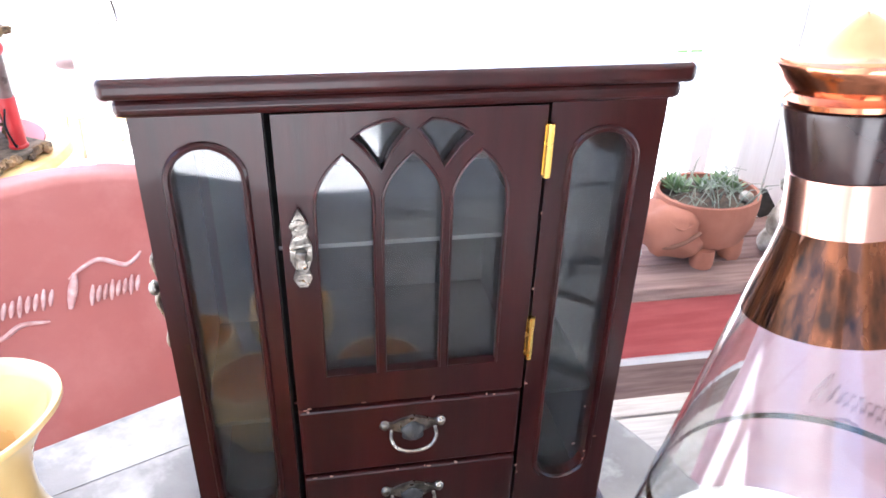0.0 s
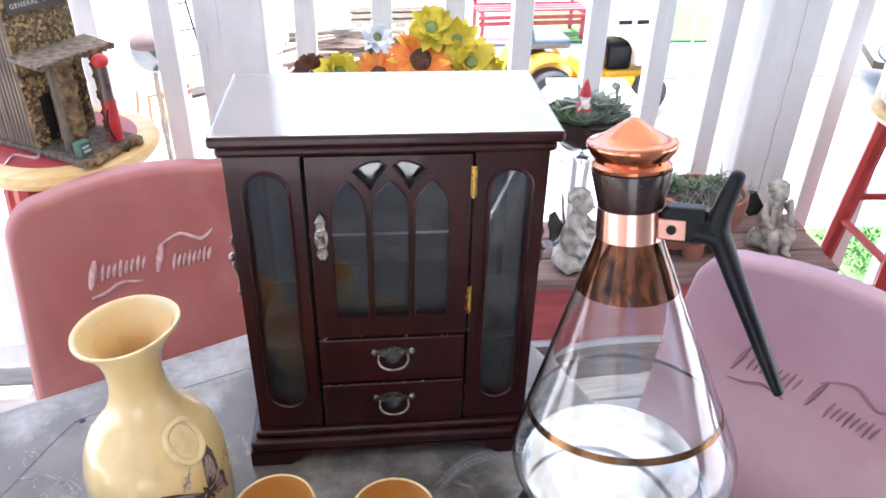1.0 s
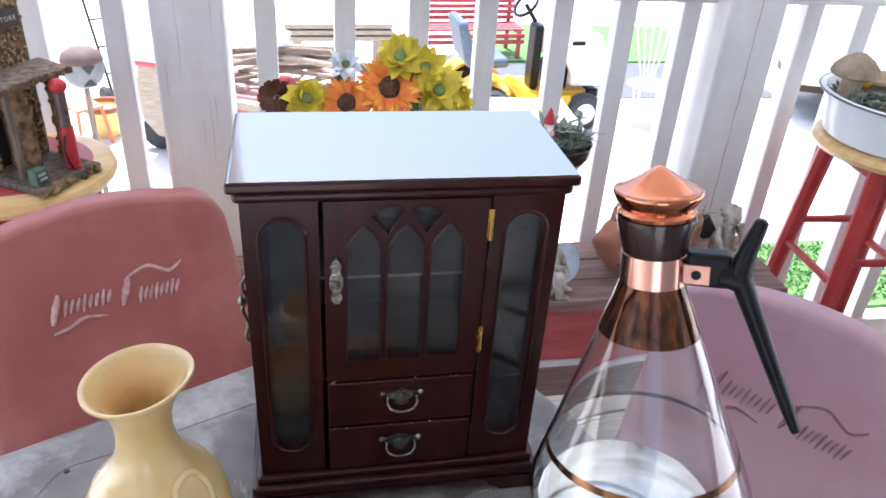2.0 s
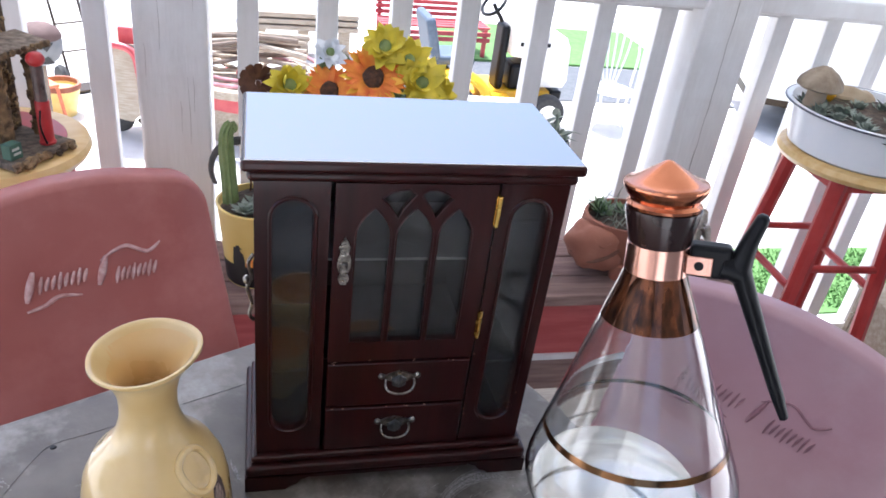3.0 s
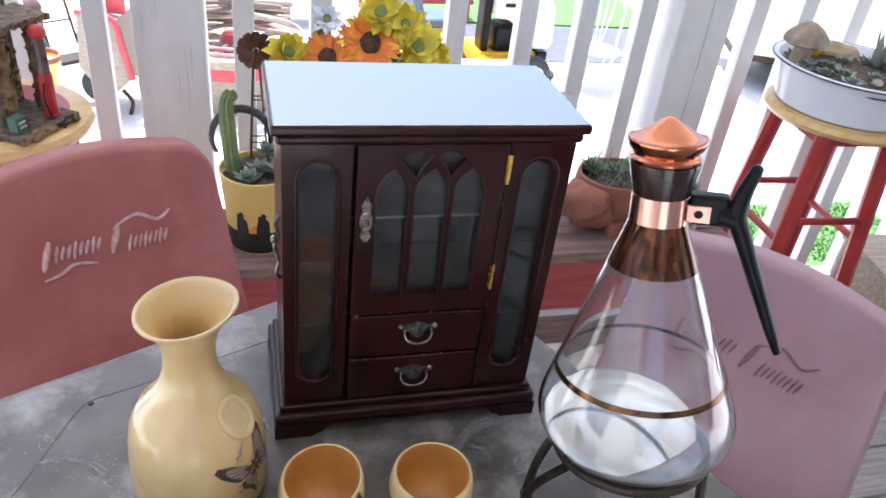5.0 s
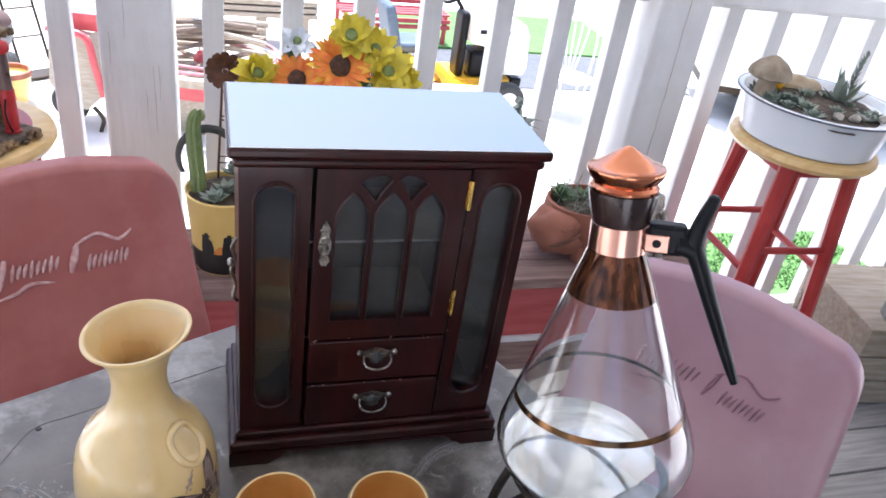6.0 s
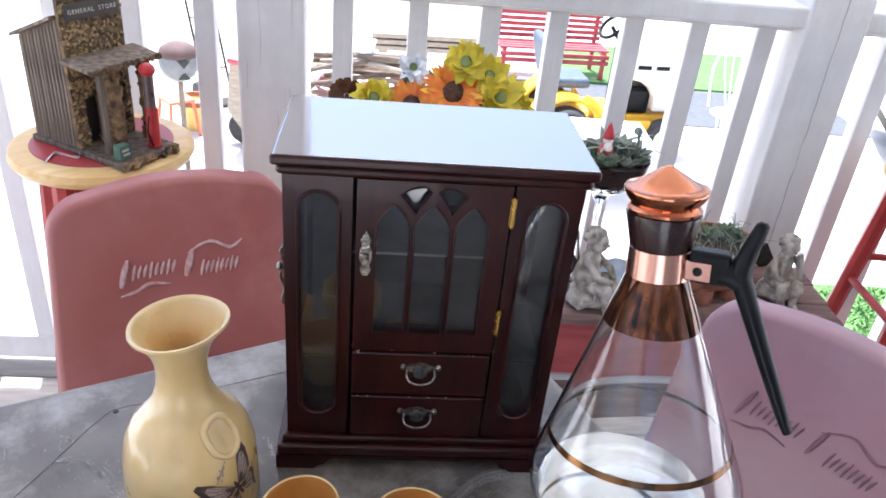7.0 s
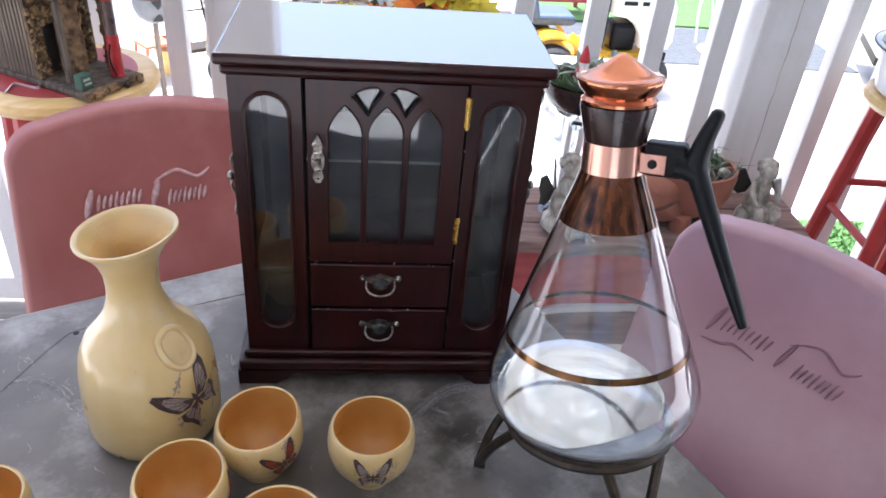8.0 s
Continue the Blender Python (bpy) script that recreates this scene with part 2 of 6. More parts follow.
def lathe(profile, seg=48, bm=None, m=None):
    """Turns (r, z) pairs round the z axis; ends at r = 0 are closed."""
    bm = bm or bmesh.new()
    rings, made = [], []
    for r, z in profile:
        if r < 1e-6:
            ring = [bm.verts.new((0, 0, z))]
        else:
            ring = [bm.verts.new((r * math.cos(2 * math.pi * i / seg), r * math.sin(2 * math.pi * i / seg), z)) for i in range(seg)]
        rings.append(ring)
        made += ring
    for a, b in zip(rings, rings[1:]):
        for i in range(seg):
            j = (i + 1) % seg
            if len(a) == 1 and len(b) > 1:
                bm.faces.new((a[0], b[i], b[j]))
            elif len(b) == 1 and len(a) > 1:
                bm.faces.new((a[i], a[j], b[0]))
            elif len(a) > 1:
                bm.faces.new((a[i], a[j], b[j], b[i]))
    if m:
        bmesh.ops.transform(bm, verts=made, matrix=m)
    return bm


def smoothed(points, n=6):
    """Catmull-Rom through the given points."""
    p = [Vector(q) for q in points]
    p = [2 * p[0] - p[1]] + p + [2 * p[-1] - p[-2]]
    out = []
    for i in range(1, len(p) - 2):
        for k in range(n):
            t = k / n
            out.append(0.5 * ((2 * p[i]) + (p[i + 1] - p[i - 1]) * t + (2 * p[i - 1] - 5 * p[i] + 4 * p[i + 1] - p[i + 2]) * t * t + (3 * p[i] - p[i - 1] - 3 * p[i + 1] + p[i + 2]) * t ** 3))
    out.append(p[-2])
    return out


def tube(points, radius, seg=10, bm=None, closed=False, flat=1.0):
    """A rod along points; radius may be a list. flat squeezes it across."""
    bm = bm or bmesh.new()
    p = [Vector(q) for q in points]
    rs = radius if isinstance(radius, (list, tuple)) else [radius] * len(p)
    rings, side = [], None
    for i, q in enumerate(p):
        a, b = (p[i - 1] if i or closed else q), (p[(i + 1) % len(p)] if i + 1 < len(p) or closed else q)
        d = (b - a).normalized()
        if side is None:
            side = d.orthogonal().normalized()
        side = (side - d * side.dot(d)).normalized()
        up = d.cross(side)
        rings.append([bm.verts.new(q + rs[i] * (math.cos(2 * math.pi * k / seg) * side + flat * math.sin(2 * math.pi * k / seg) * up)) for k in range(seg)])
    pairs = list(zip(rings, rings[1:])) + ([(rings[-1], rings[0])] if closed else [])
    for a, b in pairs:
        for k in range(seg):
            bm.faces.new((a[k], a[(k + 1) % seg], b[(k + 1) % seg], b[k]))
    if not closed:
        bm.faces.new(rings[0][::-1])
        bm.faces.new(rings[-1])
    return bm


def plate(outline, holes=(), thick=0.01, bm=None, bevel=0.0):
    """A flat board in the xz plane, front at y = 0, with holes cut through; outlines are (x, z) pairs."""
    bm = bm or bmesh.new()
    edges = []
    for loop in (outline, *holes):
        vs = [bm.verts.new((x, 0, z)) for x, z in loop]
        edges += [bm.edges.new((vs[i], vs[(i + 1) % len(vs)])) for i in range(len(vs))]
    bmesh.ops.triangle_fill(bm, use_beauty=True, use_dissolve=False, edges=edges)
    faces = bm.faces[:]
    out = bmesh.ops.extrude_face_region(bm, geom=faces)
    bmesh.ops.translate(bm, verts=[v for v in out["geom"] if isinstance(v, bmesh.types.BMVert)], vec=(0, thick, 0))
    return bm


def rect(x0, x1, z0, z1):
    return [(x0, z0), (x1, z0), (x1, z1), (x0, z1)]


def slot(cx, half, z0, z1, n=10):
    """An upright slot with round ends."""
    top = [(cx + half * math.cos(a), z1 - half + half * math.sin(a)) for a in (math.pi * k / n for k in range(n + 1))]
    low = [(cx + half * math.cos(a), z0 + half + half * math.sin(a)) for a in (math.pi + math.pi * k / n for k in range(n + 1))]
    return top + low


def lancet(cx, half, z0, spring, apex, n=7):
    """A lancet opening with a pointed head."""
    right = [(cx + half * (1 - (k / n) ** 2.1), spring + (apex - spring) * k / n) for k in range(n)]
    return [(cx - half, z0), (cx + half, z0)] + right + [(cx, apex)] + [(2 * cx - x, z) for x, z in reversed(right)]


def blob(rx, ry, rz, m=None, seg=12, rough=0.0, seed=0, bm=None):
    """A lumpy ball."""
    bm = bm or bmesh.new()
    vs = bmesh.ops.create_uvsphere(bm, u_segments=seg, v_segments=max(6, seg * 2 // 3), radius=1)["verts"]
    for v in vs:
        k = 1 + rough * noise.noise(v.co * 1.7 + Vector((seed, seed * 2, 0)))
        v.co = Vector((v.co.x * rx * k, v.co.y * ry * k, v.co.z * rz * k))
    if m:
        bmesh.ops.transform(bm, verts=vs, matrix=m)
    return bm


def leaf(length, width, thick=0.15, bend=0.2, m=None, bm=None, n=5):
    """A fleshy leaf along x that curls up."""
    bm = bm or bmesh.new()
    rows = []
    for i in range(n + 1):
        t = i / n
        w = width * math.sin(math.pi * min(1, 0.12 + t * 0.88)) ** 0.8 if i < n else 0.0005
        c = Vector((length * t, 0, bend * length * t * t))
        rows.append([bm.verts.new(c + Vector((0, -w / 2, 0.15 * w))), bm.verts.new(c + Vector((0, 0, -thick * w))), bm.verts.new(c + Vector((0, w / 2, 0.15 * w))), bm.verts.new(c + Vector((0, 0, thick * w)))])
    for a, b in zip(rows, rows[1:]):
        for k in range(4):
            bm.faces.new((a[k], a[(k + 1) % 4], b[(k + 1) % 4], b[k]))
    bm.faces.new(rows[0][::-1])
    bm.faces.new(rows[-1])
    if m:
        bmesh.ops.transform(bm, verts=[v for r in rows for v in r], matrix=m)
    return bm


# ---- the porch ----
def build_porch():
    top = 2.45
    # lawn, drive and path beyond the porch
    bm = bmesh.new()
    bmesh.ops.create_grid(bm, x_segments=60, y_segments=60, size=60)
    part("ground", bm, CONCRETE)
    ground = bpy.data.objects["ground"]
    ground.matrix_basis = pose(0, 0, GROUND)
    tagged(ground, "pale sunlit concrete yard reaching to the horizon", "ground", kind="structure")
    fl = thing("floor", pose(0, 0, 0), "weathered wooden porch deck of long boards", "floor", kind="structure")
    bm = box(-3.0, 3.2, -2.17, 1.2, -0.12, -0.045)
    part("subfloor", bm, DECK, fl)
    board = box(-3.0, 3.2, -0.066, 0.066, -0.04, 0.0, 0.003)
    first = part("floor_board", board, DECK, fl)
    first.matrix_basis = pose(0, -2.1, 0)
    for i in range(1, 24):
        piece("floor_board", first.data, fl, pose(0.012 * math.sin(i * 7), -2.1 + 0.139 * i, 0))
    # out of view; its edges are placed to steer sun and sky light
    ce = part("ceiling", box(-1.25, 3.4, -2.3, 1.85, top, top + 0.12), CEILING)
    tagged(ce, "unseen white painted porch ceiling overhead, cut to shape the daylight", "ceiling", kind="structure")
    # unseen wall added behind the camera: limits back light and darkens reflections beside the opening
    wall = thing("wall_unseen", pose(0, -2.06, 0), "unseen grey lap-sided wall, added to shape light, with an open way to the yard", "wall", kind="structure")
    x0, x1, head = -0.75, 0.19, 2.03
    for a, b, z0 in ((-3.2, x0, -0.1), (x1, 3.4, -0.1), (x0, x1, head)):
        part("backing", box(a, b, -0.12, -0.012, z0, top), SIDING, wall)
    for a, b, low, n in ((-3.2, x0, 0.0, 17), (x1, 3.4, 0.0, 17), (x0, x1, head + 0.01, 3)):
        first = part("siding_board", box(a, b, -0.010, 0.010, 0, 0.148, 0.002), SIDING, wall)
        first.matrix_basis = pose(0, 0, low, 4)
        for i in range(1, n):
            piece("siding_board", first.data, wall, pose(0, 0, low + 0.145 * i, 4))


RAIL_Y = 1.066


def build_railing():
    fence = thing("railing", pose(0, RAIL_Y, 0), "white painted wooden porch railing with flat square balusters", "railing", kind="structure")
    part("top_rail", box(-3.0, 3.2, -0.045, 0.085, 1.018, 1.062, 0.006), WHITE_PAINT, fence)
    part("sub_rail", box(-3.0, 3.2, 0.0, 0.04, 1.004, 1.0185, 0.002), WHITE_PAINT, fence)
    part("bottom_rail", box(-3.0, 3.2, -0.005, 0.045, 0.035, 0.105, 0.005), WHITE_PAINT, fence)
    post = box(-0.068, 0.068, -0.055, 0.085, 0.0, 2.45, 0.006)
    wide = part("post", post, WHITE_PAINT, fence)
    wide.matrix_basis = pose(-0.281, 0.0, 0)
    for x in (0.902, 2.16, -1.55):
        piece("post", wide.data, fence, pose(x, 0, 0))
    rnd = random.Random(3)
    crack = [(0.908 + 0.004 * math.sin(3 * z) + rnd.uniform(-0.0016, 0.0016), -0.0555, z) for z in (0.5 + 0.03 * k for k in range(30))]
    part("crack", tube(crack, [0.0004 + 0.0006 * rnd.random() for _ in crack], 5), PAINT_CRACK, fence, "fine dark crack in the paint")
    for k in range(6):
        x, z = -0.281 + rnd.uniform(-0.055, 0.06), rnd.uniform(0.6, 0.95)
        part("crack", tube([(x, -0.0555, z), (x + 0.002, -0.0555, z + 0.05), (x, -0.0555, z + rnd.uniform(0.06, 0.16))], [0.0002, 0.0004, 0.0002], 5), PAINT_CRACK, fence)
    bal = part("baluster", box(-0.0215, 0.0215, 0.0, 0.038, 0.1, 1.01, 0.003), WHITE_PAINT, fence)
    xs = [-0.138, 0.021, 0.174, 0.32, 0.485, 0.63, 0.78, 1.08, 1.218, 1.372, 1.52, 1.67, 1.82, 1.97, -0.425, -0.575, -0.73, -0.88, -1.03, -1.18, -1.33, -1.7, -1.86]
    bal.matrix_basis = pose(xs[0], 0, 0)
    for x in xs[1:]:
        piece("baluster", bal.data, fence, pose(x, 0, 0))


build_porch()
build_railing()

# ---- the table ----
TURN = 25.6
C, S = math.cos(radians(TURN)), math.sin(radians(TURN))
CORNER = Vector((0.0867, 0.310, 0))


def build_table():
    size = 0.715
    t = thing("table", Matrix.Translation(CORNER) @ pose(0, 0, 0, 0, 0, TURN), "square grey painted porch table with scuffed top", "table")
    bm = box(-size, 0, -size, 0, TABLE - 0.024, TABLE)
    up = [e for e in bm.edges if abs(e.verts[0].co.z - e.verts[1].co.z) > 0.01]
    bmesh.ops.bevel(bm, geom=up, offset=0.035, segments=6, profile=0.5, affect="EDGES")
    rim = [e for e in bm.edges if all(v.co.z > TABLE - 0.001 for v in e.verts) and len(e.link_faces) == 2 and any(abs(f.normal.z) < 0.5 for f in e.link_faces)]
    bmesh.ops.bevel(bm, geom=rim, offset=0.004, segments=2, profile=0.5, affect="EDGES")
    part("tabletop", bm, TABLE_TOP, t)
    for name, b in (("apron", (-size + 0.05, -0.05, -0.07, -0.05)), ("apron", (-size + 0.05, -0.05, -size + 0.05, -size + 0.07)), ("apron", (-0.07, -0.05, -size + 0.07, -0.07)), ("apron", (-size + 0.05, -size + 0.07, -size + 0.07, -0.07))):
        part(name, box(*b, TABLE - 0.1, TABLE - 0.024, 0.002), TABLE_TOP, t)
    for x in (-0.075, -size + 0.075):
        for y in (-0.075, -size + 0.075):
            part("leg", tube([(x, y, 0), (x, y, TABLE - 0.1), (x, y, TABLE - 0.024)], [0.016, 0.024, 0.024], 12), TABLE_TOP, t)


build_table()


# ---- the jewellery cabinet ----
def drawer_pull(name, parent, x, z):
    p = part(name, plate([(-0.019, 0.0045), (-0.014, 0.0032), (-0.008, 0.0), (0, -0.0035), (0.008, 0.0), (0.014, 0.0032), (0.019, 0.0045), (0.0175, 0.008), (0.012, 0.0062), (0.007, 0.0085), (0, 0.0105), (-0.007, 0.0085), (-0.012, 0.0062), (-0.0175, 0.008)], (), 0.002), SILVER, parent, "ornate antique silver drawer pull", False)
    p.matrix_basis = pose(x, -0.0045, z)
    shell = blob(0.0068, 0.003, 0.0066, None, 36)
    for v in shell.verts:
        v.co *= 1 + 0.09 * math.cos(9 * math.atan2(v.co.x, v.co.z + 0.005))
    part("shell_boss", shell, DARK_WING, p, "dark tarnished shell")
    part("bail", tube(smoothed([(-0.0125, -0.002, 0.004), (-0.0128, -0.005, -0.001), (-0.0088, -0.007, -0.0062), (0, -0.0075, -0.0086), (0.0088, -0.007, -0.0062), (0.0128, -0.005, -0.001), (0.0125, -0.002, 0.004)], 5), 0.001, 8), SILVER, p)
    for sx in (-0.016, 0.016):
        part("stud", lathe([(0, -0.003), (0.0022, -0.002), (0.003, 0.0), (0.002, 0.002)], 10, m=pose(sx, 0, 0.006, -90) ), SILVER, p)
    return p


def build_cabinet():
    c = thing("jewelry_cabinet", pose(0, 0, TABLE), "dark mahogany jewellery cabinet with arched glass door and two drawers", "cabinet")
    d = 0.128
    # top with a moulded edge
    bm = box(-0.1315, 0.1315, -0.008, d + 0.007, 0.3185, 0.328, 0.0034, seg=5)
    lid = part("top", bm, MAHOGANY, c, "glossy lacquered top board with boosted sky sheen")
    lid.data.materials.append(MAHOGANY_SKY_TOP)
    # only upward faces get the boosted sky sheen
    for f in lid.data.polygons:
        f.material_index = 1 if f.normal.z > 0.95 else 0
    part("top_moulding", box(-0.1275, 0.1275, -0.0045, d + 0.004, 0.3095, 0.3185, 0.0042, seg=4), MAHOGANY, c)
    part("back_panel", box(-0.1225, 0.1225, d - 0.006, d, 0.036, 0.3095), MAHOGANY, c)
    part("inner_back", box(-0.11, 0.11, d - 0.009, d - 0.0065, 0.04, 0.306), INNER, c)
    for s in (-1, 1):
        x0, x1 = sorted((s * 0.1225, s * 0.1165))
        part("side_panel", box(x0, x1, 0.0075, d - 0.0065, 0.036, 0.3095, 0.001), MAHOGANY, c)
        # swing-out wing with a tall round-ended window
        wing = part("wing_door", plate(rect(s * 0.1228 if s < 0 else 0.0655, -0.0668 if s < 0 else 0.1228, 0.037, 0.3092), [slot(s * 0.094, 0.0152, 0.063, 0.2935, 12)], 0.007), MAHOGANY, c, smooth=False)
        # raised bead round the window
        loop = [(x, -0.0006, z) for x, z in slot(s * 0.094, 0.0172, 0.061, 0.2955, 12)]
        part("bead", tube(loop, 0.0017, 6, closed=True), MAHOGANY, wing)
        pane = part("pane", box(s * 0.094 - 0.018, s * 0.094 + 0.018, 0.0072, 0.0085, 0.058, 0.298), GLASS, wing, "glass pane with a faint haze for reflections")
        pane.visible_shadow = False
        # partition between wing and middle
        part("partition", box(s * 0.068 - 0.0015, s * 0.068 + 0.0015, 0.012, d - 0.009, 0.037, 0.309), INNER, c)
        part("wing_shelf", box(min(s * 0.0695, s * 0.1163), max(s * 0.0695, s * 0.1163), 0.02, d - 0.0095, 0.1135, 0.1165), INNER, c)
        # long catch on the flank
        catch = part("side_catch", tube(smoothed([(s * 0.1235, 0.018, 0.236), (s * 0.1275, 0.017, 0.228), (s * 0.125, 0.018, 0.215), (s * 0.1285, 0.017, 0.205), (s * 0.125, 0.018, 0.19), (s * 0.127, 0.018, 0.178), (s * 0.1235, 0.018, 0.172)], 4), [0.0016] * 25, 8), SILVER, c)
        part("catch_knob", blob(0.003, 0.004, 0.004, pose(s * 0.129, 0.017, 0.213), 10), SILVER, catch)
    # middle door with gothic tracery
    fan = [(-0.0282, 0.2962), (-0.0225, 0.2905), (-0.0148, 0.2795), (-0.0105, 0.2885), (-0.0022, 0.3), (-0.0085, 0.3045), (-0.0145, 0.304), (-0.0222, 0.301)]
    lights = [fan, [(-x, z) for x, z in fan[::-1]]] + [lancet(x, h, 0.1605, 0.262, 0.2885) for x, h in ((-0.0328, 0.0139), (0, 0.0147), (0.0328, 0.0139))]
    door = part("door", plate(rect(-0.0632, 0.0632, 0.1395, 0.3088), lights, 0.006), MAHOGANY, c, "arched tracery door with three lancet lights", False)
    door.matrix_basis = pose(0, -0.0018, 0)
    for lp in lights:
        part("tracery_bead", tube([(x, -0.0003, z) for x, z in lp], 0.0008, 6, closed=True), MAHOGANY, door)
    pane = part("pane", box(-0.052, 0.052, 0.0064, 0.0078, 0.155, 0.3055), GLASS, door, "clear glass behind the tracery")
    pane.visible_shadow = False
    # latch plate on the door
    latch = part("latch", plate([(-0.002, -0.019), (0.002, -0.019), (0.0045, -0.014), (0.003, -0.009), (0.0052, -0.003), (0.0052, 0.004), (0.003, 0.01), (0.0045, 0.015), (0.002, 0.0205), (0, 0.024), (-0.002, 0.0205), (-0.0045, 0.015), (-0.003, 0.01), (-0.0052, 0.004), (-0.0052, -0.003), (-0.003, -0.009), (-0.0045, -0.014)], (), 0.002), SILVER, door, "ornate antique silver latch", False)
    latch.matrix_basis = pose(-0.0545, -0.003, 0.2395)
    part("keeper", box(-0.0028, 0.0028, -0.004, 0.0, -0.007, 0.003, 0.001), SILVER, latch)
    for z in (-0.015, 0.0155):
        part("rosette", lathe([(0, -0.0025), (0.0018, -0.002), (0.0034, -0.0003), (0.0034, 0.0005)], 10, m=pose(0, 0, z, 90)), SILVER, latch)
    for z0, z1 in ((0.273, 0.3005), (0.1625, 0.19)):
        h = part("hinge", tube([(0.0645, -0.0022, z0), (0.0645, -0.0022, z1)], 0.0019, 8), BRASS, door, "yellow brass hinge")
        part("leaf_plate", box(0.0622, 0.0668, -0.0014, -0.0008, z0 + 0.001, z1 - 0.001), BRASS, h)
    part("door_shelf", box(-0.066, 0.066, 0.02, d - 0.0095, 0.228, 0.2305), material("shelf_edge", (0.3, 0.29, 0.27), (0.4, 0.39, 0.37), 30, 0.5), c, "pale inner shelf edge")
    part("rail", box(-0.0655, 0.0655, 0.006, 0.02, 0.1365, 0.1385), MAHOGANY, c)
    part("inner_floor", box(-0.066, 0.066, 0.02, d - 0.0095, 0.134, 0.137), INNER, c)
    for z0, z1, zp in ((0.0885, 0.1368, 0.1175), (0.0365, 0.0858, 0.0645)):
        dr = part("drawer", box(-0.0632, 0.0632, -0.0022, 0.1, z0, z1, 0.0016, seg=2), MAHOGANY, c)
        drawer_pull("drawer_pull", dr, 0.0, zp)
    # moulded plinth on bracket feet
    part("plinth", box(-0.1275, 0.1275, -0.006, d + 0.004, 0.0285, 0.0362, 0.003, seg=3), MAHOGANY, c)
    part("base_moulding", box(-0.1325, 0.1325, -0.0115, d + 0.006, 0.016, 0.0285, 0.004, seg=3), MAHOGANY, c)
    foot = [(0, 0), (0.036, 0), (0.040, 0.004), (0.046, 0.006), (0.05, 0.0115), (0.056, 0.0135), (0.062, 0.0165), (0, 0.0165)]
    for s in (-1, 1):
        part("bracket_foot", plate([(s * (0.133 - x), z) for x, z in foot], (), 0.012), MAHOGANY, c, smooth=False).matrix_basis = pose(0, -0.012, 0)
        part("bracket_foot", plate([(s * (0.133 - x), z) for x, z in foot], (), 0.012), MAHOGANY, c, smooth=False).matrix_basis = pose(0, d - 0.006, 0)
        part("side_foot", box(min(s * 0.121, s * 0.133), max(s * 0.121, s * 0.133), 0.0005, 0.032, 0, 0.0162), MAHOGANY, c)
    rnd = random.Random(9)
    chips = bmesh.new()
    for k in range(30):
        w = k % 4
        if w == 0:
            x, z = 0.0646 + rnd.uniform(-0.0006, 0.0012), rnd.uniform(0.05, 0.3)
        elif w == 1:
            x, z = rnd.uniform(-0.06, 0.062), 0.1372 + rnd.uniform(-0.0006, 0.003)
        elif w == 2:
            x, z = rnd.uniform(-0.06, 0.062), 0.0862 + rnd.uniform(-0.0006, 0.0006)
        else:
            x, z = rnd.uniform(0.1, 0.12), rnd.uniform(0.07, 0.12)
        blob(rnd.uniform(0.0004, 0.0016), 0.0004, rnd.uniform(0.0003, 0.001), pose(x, -0.0022 if w < 3 else -0.0003, z), 6, 0.3, k, chips)
    part("worn_chip", chips, material("bare_wood", (0.2, 0.09, 0.06), (0.4, 0.24, 0.17), 200, 0.8), c, "pale chips along worn edges")["kind"] = "stuff"
    part("front_skirt", box(-0.075, 0.075, -0.011, -0.002, 0.0125, 0.0162), MAHOGANY, c)


build_cabinet()


# ---- the glass carafe on its wire stand ----
CARAFE_BASE = Vector((0.1766, -0.1435, TABLE))
CARAFE_TILT = pose(0, 0, 0, -10.5, -3.46, 0)
CARAFE_LEAN = Matrix.Translation(CARAFE_BASE) @ CARAFE_TILT
WATER_LEVEL = 0.0893


